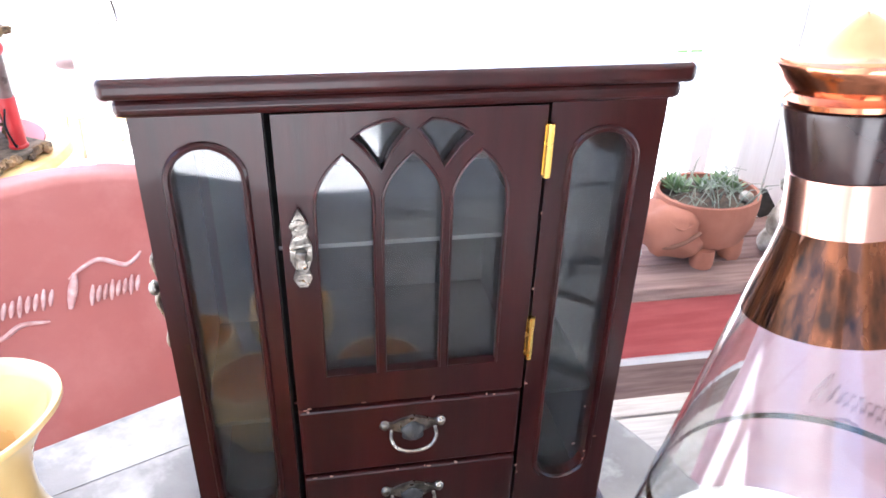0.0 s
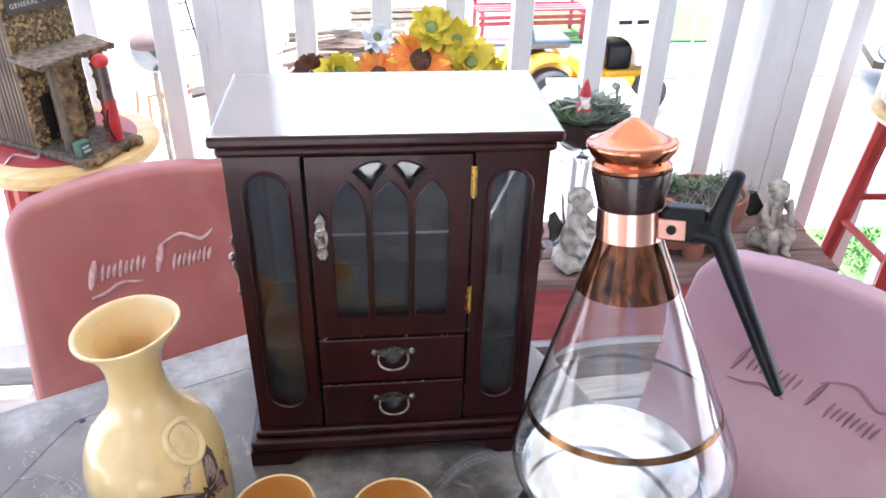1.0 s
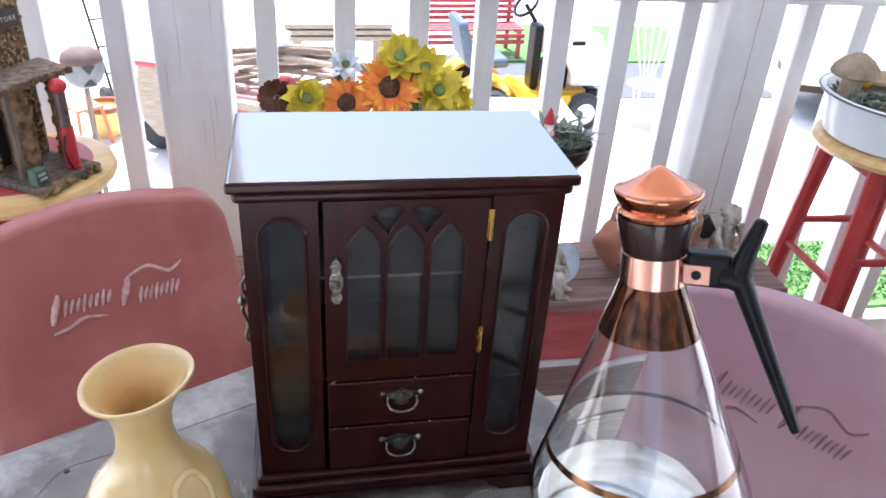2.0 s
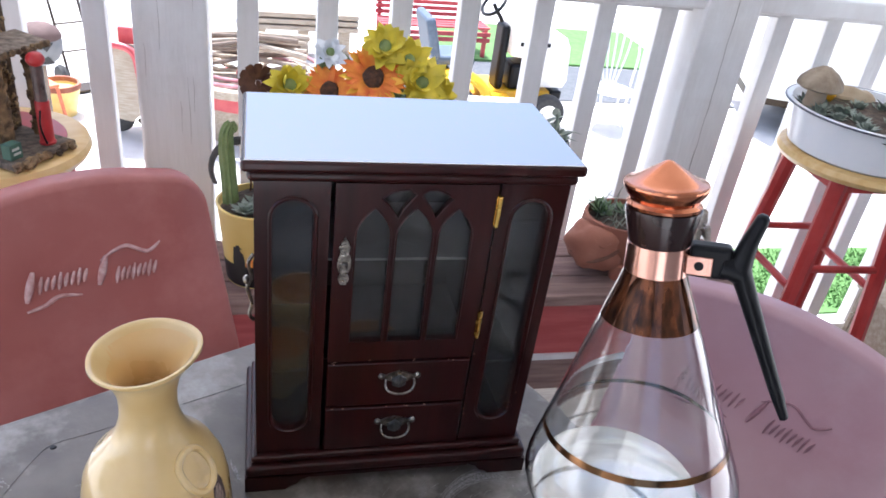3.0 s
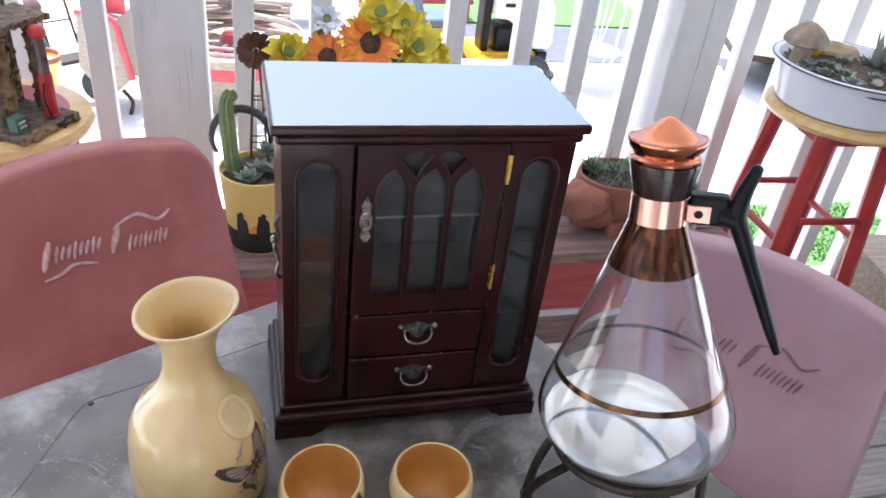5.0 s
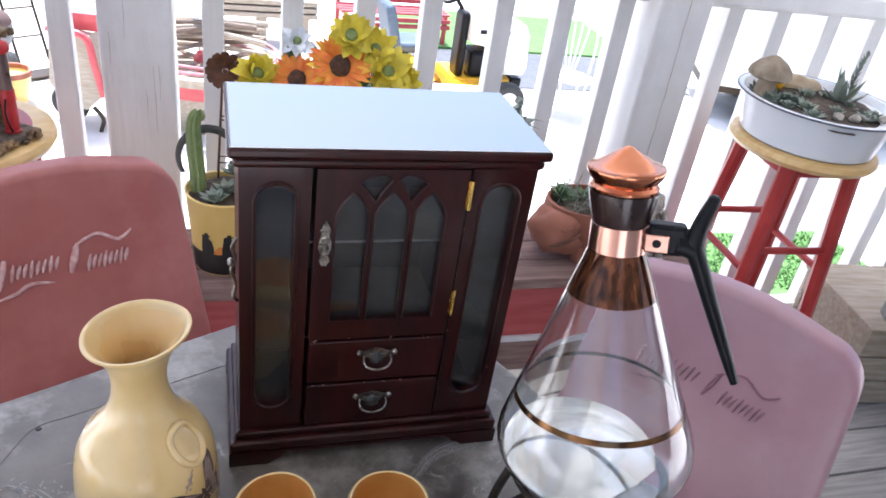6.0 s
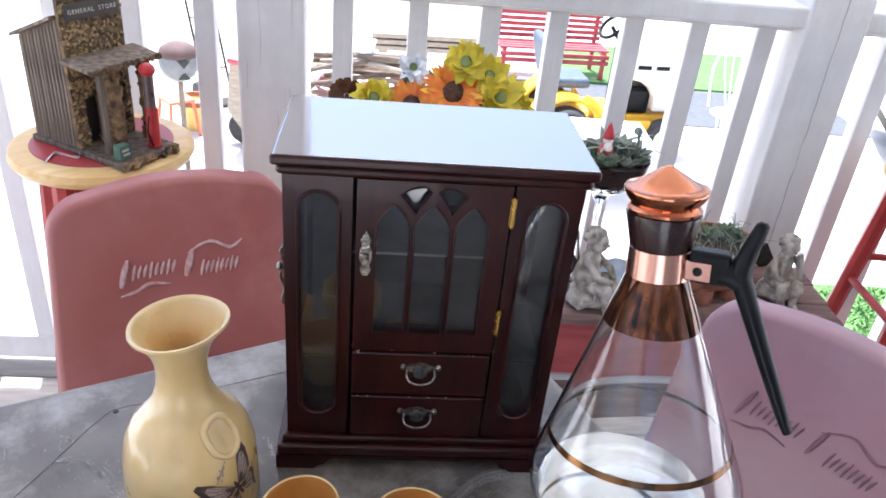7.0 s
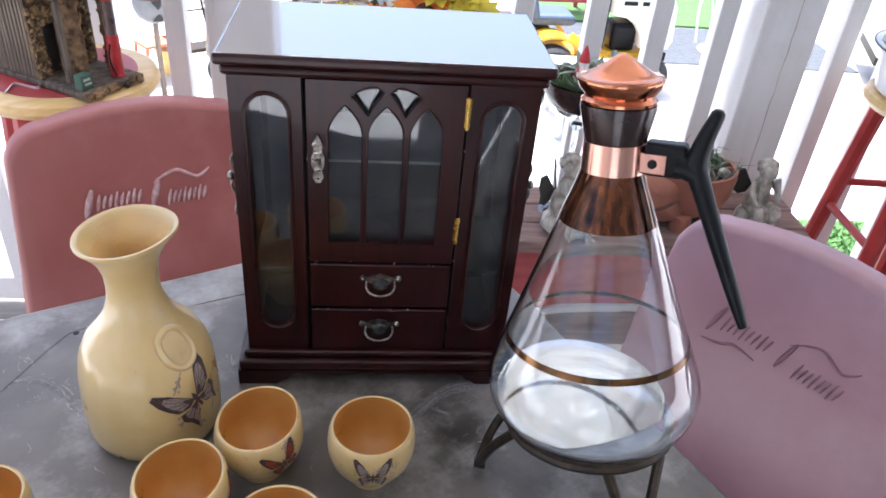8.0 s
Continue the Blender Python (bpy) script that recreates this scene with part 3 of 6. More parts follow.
def build_carafe():
    st = thing("carafe_stand", pose(*CARAFE_BASE), "black wire warmer stand with splayed legs tilting the carafe", "stand")
    cradle = [CARAFE_TILT @ Vector((0.0655 * math.cos(a), 0.0655 * math.sin(a), 0.0785)) for a in (2 * math.pi * k / 48 for k in range(48))]
    part("ring", tube(cradle, 0.0042, 8, closed=True), IRON, st)
    low = CARAFE_TILT @ Vector((0, 0, 0.078))
    for a in (170, 290, 50):
        u = Vector((math.cos(radians(a)), math.sin(radians(a)), 0))
        foot = Vector((low.x, low.y, 0.0045)) + u * 0.084
        for side in (-22, 22):
            v = Vector((math.cos(radians(a + side)), math.sin(radians(a + side)), 0))
            top = CARAFE_TILT @ (v * 0.0655 + Vector((0, 0, 0.076)))
            part("leg", tube(smoothed([top, top.lerp(foot, 0.5) + u * 0.004, foot], 4), 0.0042, 8), IRON, st)
        part("foot", tube([foot + u * 0.004, foot - u * 0.006], 0.0046, 8), IRON, st)
    c = thing("glass_carafe", CARAFE_LEAN, "conical glass carafe with some water, copper neck and black handle", "carafe")
    outer = [(0, 0.0815), (0.042, 0.081), (0.058, 0.0818), (0.07, 0.0868), (0.0785, 0.0958), (0.0828, 0.107), (0.0838, 0.1175), (0.0818, 0.128), (0.077, 0.1415), (0.0705, 0.1586), (0.0528, 0.207), (0.0354, 0.2548), (0.0305, 0.268), (0.0255, 0.281), (0.0222, 0.2915), (0.0212, 0.3), (0.021, 0.314)]
    inner = [(r - 0.002, z) for r, z in outer[::-1] if z > 0.09] + [(0.069, 0.0888), (0.0572, 0.084), (0.041, 0.083), (0, 0.0835)]
    body = part("body", lathe(outer + inner, 96), CARAFE_GLASS, c, angle=80)
    body.visible_shadow = False
    # the water stands level in the leaning carafe
    bm = lathe([(max(r - 0.0004, 0), z + 0.0003) for r, z in inner[::-1] if z < 0.19] + [(0, 0.19)], 96)
    up = CARAFE_TILT.inverted().to_3x3() @ Vector((0, 0, 1))
    cut = bmesh.ops.bisect_plane(bm, geom=bm.verts[:] + bm.edges[:] + bm.faces[:], plane_co=up * WATER_LEVEL, plane_no=up, clear_outer=True)
    bmesh.ops.contextual_create(bm, geom=[e for e in cut["geom_cut"] if isinstance(e, bmesh.types.BMEdge)])
    water = part("water", bm, WATER, c, "clear still water with boosted sky reflection", angle=30)
    water.visible_shadow = False
    part("neck_coating", lathe([(0.0357, 0.2548), (0.0309, 0.268), (0.0259, 0.281), (0.0226, 0.2915), (0.0216, 0.297)], 64), AMBER_METAL, c, "dark amber metallic coating", angle=80)
    part("ring_line", lathe([(0.0717, 0.1562), (0.0699, 0.1611)], 96), GOLD_LINE, c, "gold and black painted ring", angle=80)
    part("copper_band", lathe([(0.0214, 0.2922), (0.0227, 0.2926), (0.0221, 0.314), (0.0211, 0.3145)], 64), COPPER_PALE, c, "brushed copper neck band", angle=50)
    part("collar", lathe([(0.0205, 0.314), (0.0218, 0.3145), (0.0264, 0.337), (0.0264, 0.3398), (0.0235, 0.3405)], 64), BLACK_COLLAR, c, "glossy dark collar", angle=50)
    part("stopper", lathe([(0, 0.3392), (0.0236, 0.3392), (0.0258, 0.3408), (0.0262, 0.3428), (0.0248, 0.344), (0.0238, 0.3452), (0.0248, 0.3474), (0.0277, 0.351), (0.0293, 0.3548), (0.0296, 0.3569), (0.0287, 0.3584), (0.0261, 0.359), (0.0234, 0.3599), (0.0184, 0.3628), (0.0125, 0.3667), (0.0065, 0.3705), (0.0025, 0.373), (0, 0.3734)], 64), COPPER, c, "polished copper stopper", angle=40)
    # handle: a socket on the band and a black wishbone grip
    out = Vector((0.87, -0.49, 0)).normalized()
    tan = Vector((-out.y, out.x, 0))
    clip = part("handle_clip", box(0.0185, 0.0378, -0.0092, 0.0092, 0.2945, 0.309, 0.001, m=Matrix(((out.x, tan.x, 0, 0), (out.y, tan.y, 0, 0), (0, 0, 1, 0), (0, 0, 0, 1)))), COPPER_PALE, c, "copper handle clip with a screw")
    part("screw", lathe([(0, 0.0012), (0.003, 0.001), (0.0034, 0.0), (0.0034, -0.001)], 14, m=Matrix.Translation(out * 0.0285 - tan * 0.0094 + Vector((0, 0, 0.302))) @ Vector((0, 0, 1)).rotation_difference(-tan).to_matrix().to_4x4()), BLACK_PLASTIC, clip)

    def at(r, z):
        return out * r + Vector((0, 0, z))
    bm = box(0.0215, 0.05, -0.0078, 0.0078, 0.2925, 0.3165, 0.0035, m=Matrix(((out.x, tan.x, 0, 0), (out.y, tan.y, 0, 0), (0, 0, 1, 0), (0, 0, 0, 1))), seg=3)
    tube(smoothed([at(0.044, 0.3035), at(0.051, 0.302), at(0.0585, 0.2985)], 4), [float(r) for r in np.interp(range(9), (0, 8), (0.0122, 0.0105))], 14, bm, flat=0.75)
    grip = smoothed([at(0.0662, 0.3412), at(0.0645, 0.335), at(0.06, 0.3215), at(0.0572, 0.3085), at(0.0572, 0.299), at(0.0655, 0.2785), at(0.0848, 0.2325), at(0.1036, 0.1885)], 6)
    tube(grip, [float(r) for r in np.interp(range(len(grip)), (0, 2, 6, 12, 21, 26, 32, 40, 42), (0.0034, 0.0056, 0.0062, 0.0076, 0.0098, 0.0088, 0.0076, 0.0056, 0.0042))], 14, bm, flat=0.8)
    part("handle", bm, BLACK_PLASTIC, c, "black forked handle", angle=60)


build_carafe()

# ---- the sake bottle and cups ----
VASE = [(0.0495, 0.0), (0.054, 0.004), (0.0566, 0.013), (0.0572, 0.03), (0.0566, 0.05), (0.0553, 0.07), (0.0522, 0.087), (0.0453, 0.102), (0.0345, 0.114), (0.0265, 0.127), (0.0218, 0.141), (0.0203, 0.153), (0.0208, 0.166), (0.0235, 0.178), (0.029, 0.189), (0.0352, 0.197), (0.0378, 0.2)]
CUP = [(0.0178, 0.0), (0.0182, 0.005), (0.0192, 0.008), (0.027, 0.015), (0.0335, 0.026), (0.0362, 0.037), (0.0365, 0.045), (0.0352, 0.0545), (0.0338, 0.0595)]


def radius_at(profile, z):
    for (r0, z0), (r1, z1) in zip(profile, profile[1:]):
        if z0 <= z <= z1:
            return r0 + (r1 - r0) * (z - z0) / (z1 - z0)
    return profile[-1][0]


def decal(profile, angle, z, outlines, lift=0.0005):
    """Flat shapes (across, up) wrapped on a turned surface round the given angle and height."""
    bm = bmesh.new()
    for loop in outlines:
        vs = [bm.verts.new((x, y, 0)) for x, y in loop]
        bm.faces.new(vs)
    bmesh.ops.triangulate(bm, faces=bm.faces[:])
    bmesh.ops.subdivide_edges(bm, edges=bm.edges[:], cuts=2, use_grid_fill=True)
    bmesh.ops.triangulate(bm, faces=bm.faces[:])
    for v in bm.verts:
        zz = z + v.co.y
        r = radius_at(profile, zz) + lift
        a = radians(angle) + v.co.x / r
        v.co = Vector((r * math.cos(a), r * math.sin(a), zz))
    return bm


def turned(loop, scale, rot, dx=0.0, dy=0.0):
    c, s = math.cos(radians(rot)) * scale, math.sin(radians(rot)) * scale
    return [(c * x - s * y + dx, s * x + c * y + dy) for x, y in loop]


def butterfly(profile, angle, z, scale, rot, parent, inner):
    fore = [(0.04, 0.06), (0.22, 0.42), (0.5, 0.85), (0.8, 1.12), (0.97, 1.05), (0.93, 0.7), (0.8, 0.36), (0.66, 0.1), (0.3, -0.04)]
    hind = [(0.04, -0.02), (0.34, -0.08), (0.66, -0.02), (0.72, -0.3), (0.58, -0.55), (0.5, -0.98), (0.38, -0.66), (0.14, -0.46)]
    wings = [fore, hind, [(-x, y) for x, y in fore][::-1], [(-x, y) for x, y in hind][::-1], [(-0.05, -0.4), (0.05, -0.4), (0.07, 0.15), (0.0, 0.35), (-0.07, 0.15)]]
    part("butterfly_print", decal(profile, angle, z, [turned(w, scale, rot) for w in wings]), INK, parent, "dark printed butterfly", False)
    # paler cells between dark veins
    cells = []
    for w in wings[:4]:
        rx, ry = (0.1 if w[0][0] + w[-1][0] > 0 else -0.1), (0.08 if max(y for _, y in w) > 0.5 else -0.1)
        for (ax, ay), (bx, by) in zip(w, w[1:]):
            if math.hypot(ax - rx, ay - ry) < 0.3 or math.hypot(bx - rx, by - ry) < 0.3:
                continue
            q = [(rx + k * (px - rx), ry + k * (py - ry)) for k, px, py in ((0.22, ax, ay), (0.82, ax, ay), (0.82, bx, by), (0.22, bx, by))]
            mx, my = sum(x for x, _ in q) / 4, sum(y for _, y in q) / 4
            cells.append([(mx + 0.82 * (x - mx), my + 0.82 * (y - my)) for x, y in q])
    part("wing_print", decal(profile, angle, z, [turned(w, scale, rot) for w in cells], 0.0008), inner, parent, "lighter printed wing cells", False)["kind"] = "stuff"
    # sprigs round the butterfly
    rnd = random.Random(int(angle * 10 + z * 1000))
    bits = []
    for k in range(9):
        x, y, a = rnd.uniform(-1.1, 1.2), rnd.uniform(-1.1, 1.15), rnd.uniform(30, 150)
        bits.append(turned([(-0.28, -0.02), (0.28, -0.018), (0.28, 0.018), (-0.28, 0.02)], scale, a, scale * x, scale * y))
        for j in range(3):
            bits.append(turned([(-0.07, 0), (0, -0.045), (0.07, 0), (0, 0.045)], scale, rnd.uniform(0, 180), scale * (x + rnd.uniform(-0.2, 0.2)), scale * (y + rnd.uniform(-0.2, 0.2))))
    part("sprig_print", decal(profile, angle, z, bits, 0.0004), INK_GREY, parent, "faint printed sprigs", False)["kind"] = "stuff"


def uneven(bm, low, lean_a, lean, wave=0.0):
    """Bends the lip: the part above low rises towards an angle."""
    top = max(v.co.z for v in bm.verts)
    for v in bm.verts:
        if v.co.z > low:
            k = (v.co.z - low) / (top - low)
            a = math.atan2(v.co.y, v.co.x) - radians(lean_a)
            v.co.z += k * lean * math.cos(a)
            g = 1 + k * wave * max(0, math.cos(a)) ** 6
            v.co.x *= g
            v.co.y *= g
    return bm


def build_vase():
    v = thing("sake_bottle", pose(-0.199, -0.056, TABLE), "cream glazed ceramic sake bottle with printed butterfly", "bottle")
    inside = [(r - 0.0035, z) for r, z in VASE[::-1] if z > 0.1]
    bm = lathe([(0, 0.003), (0.043, 0.003), (0.047, 0.0)] + VASE + [(0.0375, 0.2022), (0.036, 0.2025)] + [(0.0335, 0.2)] + inside[1:], 64)
    part("body", uneven(bm, 0.165, 15, 0.004, 0.09), CREAM, v, angle=70)
    part("inner_glaze", uneven(lathe([(r - 0.0038, z) for r, z in VASE[::-1] if 0.1 < z < 0.1995], 48), 0.165, 15, 0.004, 0.09), VASE_IN, v, "amber glaze inside the neck", angle=80)
    disc = [(0.0135 * math.cos(a), 0.0145 * math.sin(a)) for a in (2 * math.pi * k / 24 for k in range(24))]
    m = part("medallion", decal(VASE, -36, 0.106, [disc], 0.0012), CREAM, v, "raised round medallion", angle=80)
    edge = []
    for k in range(36):
        t = 2 * math.pi * k / 36
        zz = 0.106 + 0.0145 * math.sin(t)
        r = radius_at(VASE, zz) + 0.0012
        a = radians(-36) + 0.0135 * math.cos(t) / r
        edge.append((r * math.cos(a), r * math.sin(a), zz))
    part("medallion_rim", tube(edge, 0.003, 8, closed=True), CREAM, m)
    bars = [[(x - 0.0012, y - h), (x + 0.0012, y - h), (x + 0.0012, y + h), (x - 0.0012, y + h)] for x, y, h in ((-0.007, 0, 0.004), (-0.0035, 0.001, 0.006), (0, -0.001, 0.007), (0.0035, 0.001, 0.006), (0.007, 0, 0.004))]
    part("medallion_mark", decal(VASE, -36, 0.106, bars, 0.0022), CREAM, m)
    butterfly(VASE, -35, 0.057, 0.029, 25, v, INK_GREY)


def build_cup(x, y, turn, lean, face, flip, inner, tag):
    c = thing("sake_cup", pose(x, y, TABLE, 0, 0, turn), tag, "cup", "sake cups")
    full = [(0, 0.004), (0.0145, 0.004), (0.0165, 0.0)] + CUP + [(0.0325, 0.0606), (0.0312, 0.0598)]
    part("body", uneven(lathe(full, 48), 0.04, 30, lean, 0.03), CREAM, c, angle=70)
    ins = [(0.0312, 0.0598), (0.0326, 0.052), (0.0336, 0.042), (0.0315, 0.03), (0.025, 0.018), (0.014, 0.012), (0, 0.011)]
    part("inner_glaze", uneven(lathe(ins, 48), 0.04, 30, lean, 0.03), CREAM_IN, c, "amber glaze inside", angle=80)
    butterfly(CUP, face - turn, 0.038, 0.0165, flip, c, inner)


build_vase()
for x, y, turn, lean, face, flip, inner, tag in (
        (-0.006, -0.1215, 0, 0.0, -88, 0, INK_GREY, "round cream ceramic sake cup with grey butterfly"),
        (-0.099, -0.1135, 22, 0.004, -50, 20, INK_RED, "round cream ceramic sake cup with russet butterfly"),
        (-0.15, -0.171, 30, 0.003, -8, 10, INK_RED, "round cream ceramic sake cup with uneven lip"),
        (-0.374, -0.132, 10, 0.0, -30, 0, INK_GREY, "round cream ceramic sake cup standing apart"),
        (-0.073, -0.214, 0, 0.0, -60, 0, INK_GREY, "round cream ceramic sake cup near the table's middle"),
        (-0.288, -0.192, 0, 0.0, -60, 0, INK_GREY, "round cream ceramic sake cup beside the bottle")):
    build_cup(x, y, turn, lean, face, flip, inner, tag)


# ---- the two chairs ----
def build_chair(m, mat, tag, white):
    """Origin under the middle of the back; the sitter faces -y."""
    ch = thing("metal_chair", m, tag, "chair", "chairs round the table")
    lean = 0.2
    h0, h1, half0, half1, dep = 0.43, 0.812, 0.212, 0.182, 0.034
    n = 28
    bm = bmesh.new()

    def outline(inset):
        pts = []
        rad = 0.06
        pts += [((half0 - inset) * (k / 5 - 1), h0) for k in range(11)]
        for k in range(9):
            a = math.pi / 2 * k / 8
            pts.append((half1 - rad + (rad - inset) * math.cos(a), h1 - rad + (rad - inset) * math.sin(a)))
        for k in range(1, 8):
            x = (half1 - rad) * (1 - 2 * k / 8)
            pts.append((x, h1 - inset + 0.014 * (1 - (x / (half1 - rad)) ** 2)))
        for k in range(9):
            a = math.pi / 2 + math.pi / 2 * k / 8
            pts.append((-half1 + rad + (rad - inset) * math.cos(a), h1 - rad + (rad - inset) * math.sin(a)))
        return pts
    rows = []
    for inset, y in ((0.0, dep), (0.0, 0.012), (0.003, 0.004), (0.010, 0.0)):
        rows.append([bm.verts.new((x, y + 0.012 * (x / half0) ** 2 * -1 + lean * (z - 0.74), z)) for x, z in outline(inset)])
    for a, b in zip(rows, rows[1:]):
        for i in range(len(a)):
            j = (i + 1) % len(a)
            bm.faces.new((a[i], a[j], b[j], b[i]))
    bm.faces.new(rows[-1])
    bmesh.ops.triangulate(bm, faces=[f for f in bm.faces if len(f.verts) > 4])
    back = part("backrest", bm, mat, ch, "pressed sheet-metal back with rolled edge", angle=50)

    def front(x, z):
        return Vector((x, -0.012 * (x / half0) ** 2 + lean * (z - 0.74) - 0.0012, z))
    # worn emblem in plain strokes and bars; on pink, relief shade is coloured in
    strokes = [([(-0.095, 0.656), (-0.07, 0.66), (-0.05, 0.668), (-0.02, 0.662)], 1.3),
               ([(0.012, 0.706), (0.03, 0.716), (0.05, 0.721), (0.068, 0.711), (0.08, 0.706), (0.092, 0.712), (0.099, 0.718)], 1.2)]
    for x in (-0.086, 0.012):
        strokes.append(([(x - 0.007, 0.67), (x, 0.69), (x + 0.008, 0.712)], 2.2))
    for x0, x1, z0, n in ((-0.072, -0.012, 0.69, 8), (0.032, 0.086, 0.679, 8)):
        for k in range(n):
            x = x0 + (x1 - x0) * k / (n - 1)
            h = 0.0095 if k % 3 else 0.0125
            strokes.append(([(x - 0.003, z0 - h), (x, z0), (x + 0.004, z0 + h)], 1.1))
    bm = bmesh.new()
    for st, wide in strokes:
        pts = smoothed([front(x, z) for x, z in st], 5)
        k = len(pts)
        full = 0.0026 if white else 0.0016
        tube(pts, [wide * full * (0.45 + 0.55 * math.sin(math.pi * i / (k - 1))) for i in range(k)], 6, bm)
    part("emblem", bm, LOGO_WHITE if white else CHAIR_EMBOSS_SHADE, back, "worn pale embossed strokes" if white else "embossed strokes with relief shade put into darker pink", angle=60)["kind"] = "stuff"
    # seat, frame and legs
    seat = box(-0.2, 0.2, -0.42, -0.02, 0.425, 0.447, 0.01, seg=3)
    part("seat", seat, mat, ch)
    for s in (-1, 1):
        part("rear_leg", tube(smoothed([(s * 0.205, 0.16, 0), (s * 0.2, -0.03, 0.42), (s * 0.185, -0.01, 0.6), (s * 0.15, 0.02, 0.72)], 5), 0.011, 10), mat, ch)
        part("front_leg", tube([(s * 0.205, -0.44, 0), (s * 0.195, -0.36, 0.43)], 0.011, 10), mat, ch)
    return ch


build_chair(Matrix.Translation((-0.359, 0.509, 0)) @ pose(0, 0, 0, 0, 0, 25.4), CHAIR_RED, "faded red metal chair with worn white emblem on its back", True)
build_chair(Matrix.Translation((0.528, 0.15, 0)) @ pose(0, 0, 0, 0, 0, -50.9), CHAIR_PINK, "sun-bleached pink metal chair with embossed back", False)


# ---- the stools ----
def build_stool(x, y, turn, tag, emblem, size, high):
    s = thing("bar_stool", pose(x, y, 0, 0, 0, turn), tag, "stool", "bar stools")
    k = size / 0.162
    part("seat", lathe([(0, high - 0.034), (0.14 * k, high - 0.034), (0.155 * k, high - 0.028), (size, high - 0.016), (0.158 * k, high - 0.004), (0.148 * k, high), (0, high)], 56), STOOL_WOOD, s, "round varnished pine seat", angle=40)
    if emblem:
        part("emblem_disc", lathe([(0, STOOL + 0.0022), (0.127, STOOL + 0.0022), (0.128, STOOL + 0.0005)], 48), STOOL_RED, s, "red painted disc")
        band = bmesh.new()
        for k in range(3):
            tube(smoothed([(-0.11 + 0.07 * k, -0.07 - 0.01 * k, STOOL + 0.003), (-0.09 + 0.07 * k, -0.04, STOOL + 0.003), (-0.06 + 0.07 * k, -0.075, STOOL + 0.003), (-0.05 + 0.07 * k, -0.05, STOOL + 0.003)], 5), 0.006, 6, band, flat=0.2)
        part("emblem_flourish", band, WHITE_PAINT, s, "white painted flourish")
        part("emblem_shade", lathe([(0, STOOL + 0.0026), (0.05, STOOL + 0.0026)], 24, m=pose(0.04, -0.06, 0)), BLACK_PRINT_AND_DARK, s, "dark painted patch")
    feet = []
    for k in range(4):
        a = radians(45 + 90 * k)
        u = Vector((math.cos(a), math.sin(a), 0))
        feet.append(u)
        part("leg", tube([u * 0.128 + Vector((0, 0, high - 0.034)), u * 0.162 + Vector((0, 0, 0.36)), u * 0.196], [0.0205, 0.0195, 0.0165], 8), RED_PAINT, s)
    for k in range(4):
        a, b = feet[k] * 0.128, feet[(k + 1) % 4] * 0.128
        part("apron", tube([a + Vector((0, 0, high - 0.05)), b + Vector((0, 0, high - 0.05))], 0.0135, 4), RED_PAINT, s)
        for z in (0.5 - 0.06 * (k % 2), 0.22 - 0.06 * (k % 2)):
            r = 0.196 - 0.068 * z / high
            part("rung", tube([feet[k] * r + Vector((0, 0, z)), feet[(k + 1) % 4] * r + Vector((0, 0, z))], 0.0095, 10), RED_PAINT, s)
    return s


build_stool(-0.576, 0.836, 30, "red-legged bar stool with pine seat and red emblem", True, 0.167, STOOL)
build_stool(1.235, 0.87, -3, "red-legged bar stool carrying a white enamel pan", False, 0.175, STOOL + 0.006)


# ---- the bench along the railing ----
def build_bench():
    b = thing("bench", pose(0, 0, 0), "low weathered wooden bench with red front board", "bench")
    x0, x1 = -0.33, 0.985
    for k in range(3):
        y = 0.745 + 0.083 * k
        part("top_plank", box(x0 - 0.005 * k, x1 + 0.006 * k, y, y + 0.079, BENCH - 0.028, BENCH, 0.003), BENCH_WOOD, b)
    part("front_board", box(x0 + 0.02, x1 - 0.03, 0.765, 0.783, BENCH - 0.175, BENCH - 0.0285, 0.002), BENCH_RED, b, "faded red front board")
    part("shelf", box(x0 + 0.02, x1 - 0.03, 0.79, 0.95, 0.238, 0.256, 0.003), WHITE_PAINT, b, "white painted lower shelf")
    part("low_board", box(x0 + 0.04, x1 - 0.05, 0.8, 0.818, 0.14, 0.236, 0.002), BENCH_WOOD, b)
    for x in (x0 + 0.06, 0.2, x1 - 0.09):
        part("leg", box(x, x + 0.045, 0.82, 0.96, 0, 0.2375, 0.002), BENCH_WOOD, b)
        part("upper_leg", box(x, x + 0.045, 0.82, 0.96, 0.2565, BENCH - 0.0285, 0.002), BENCH_WOOD, b)


build_bench()


def rosette(bm, x, y, z, n, length, width, rnd, rise=35, rings=3):
    """Fleshy leaves in rings round a point."""
    for r in range(rings):
        for k in range(n - r):
            a = 360 * k / (n - r) + 40 * r + rnd.uniform(-9, 9)
            m = pose(x, y, z + 0.002 * r, 0, 0, a) @ pose(0, 0, 0, 0, -(rise * (0.35 + 0.5 * r) + rnd.uniform(-8, 8)), 0)
            leaf(length * (1 - 0.22 * r) * rnd.uniform(0.85, 1.1), width, 0.22, 0.25, m, bm, 4)
    return bm


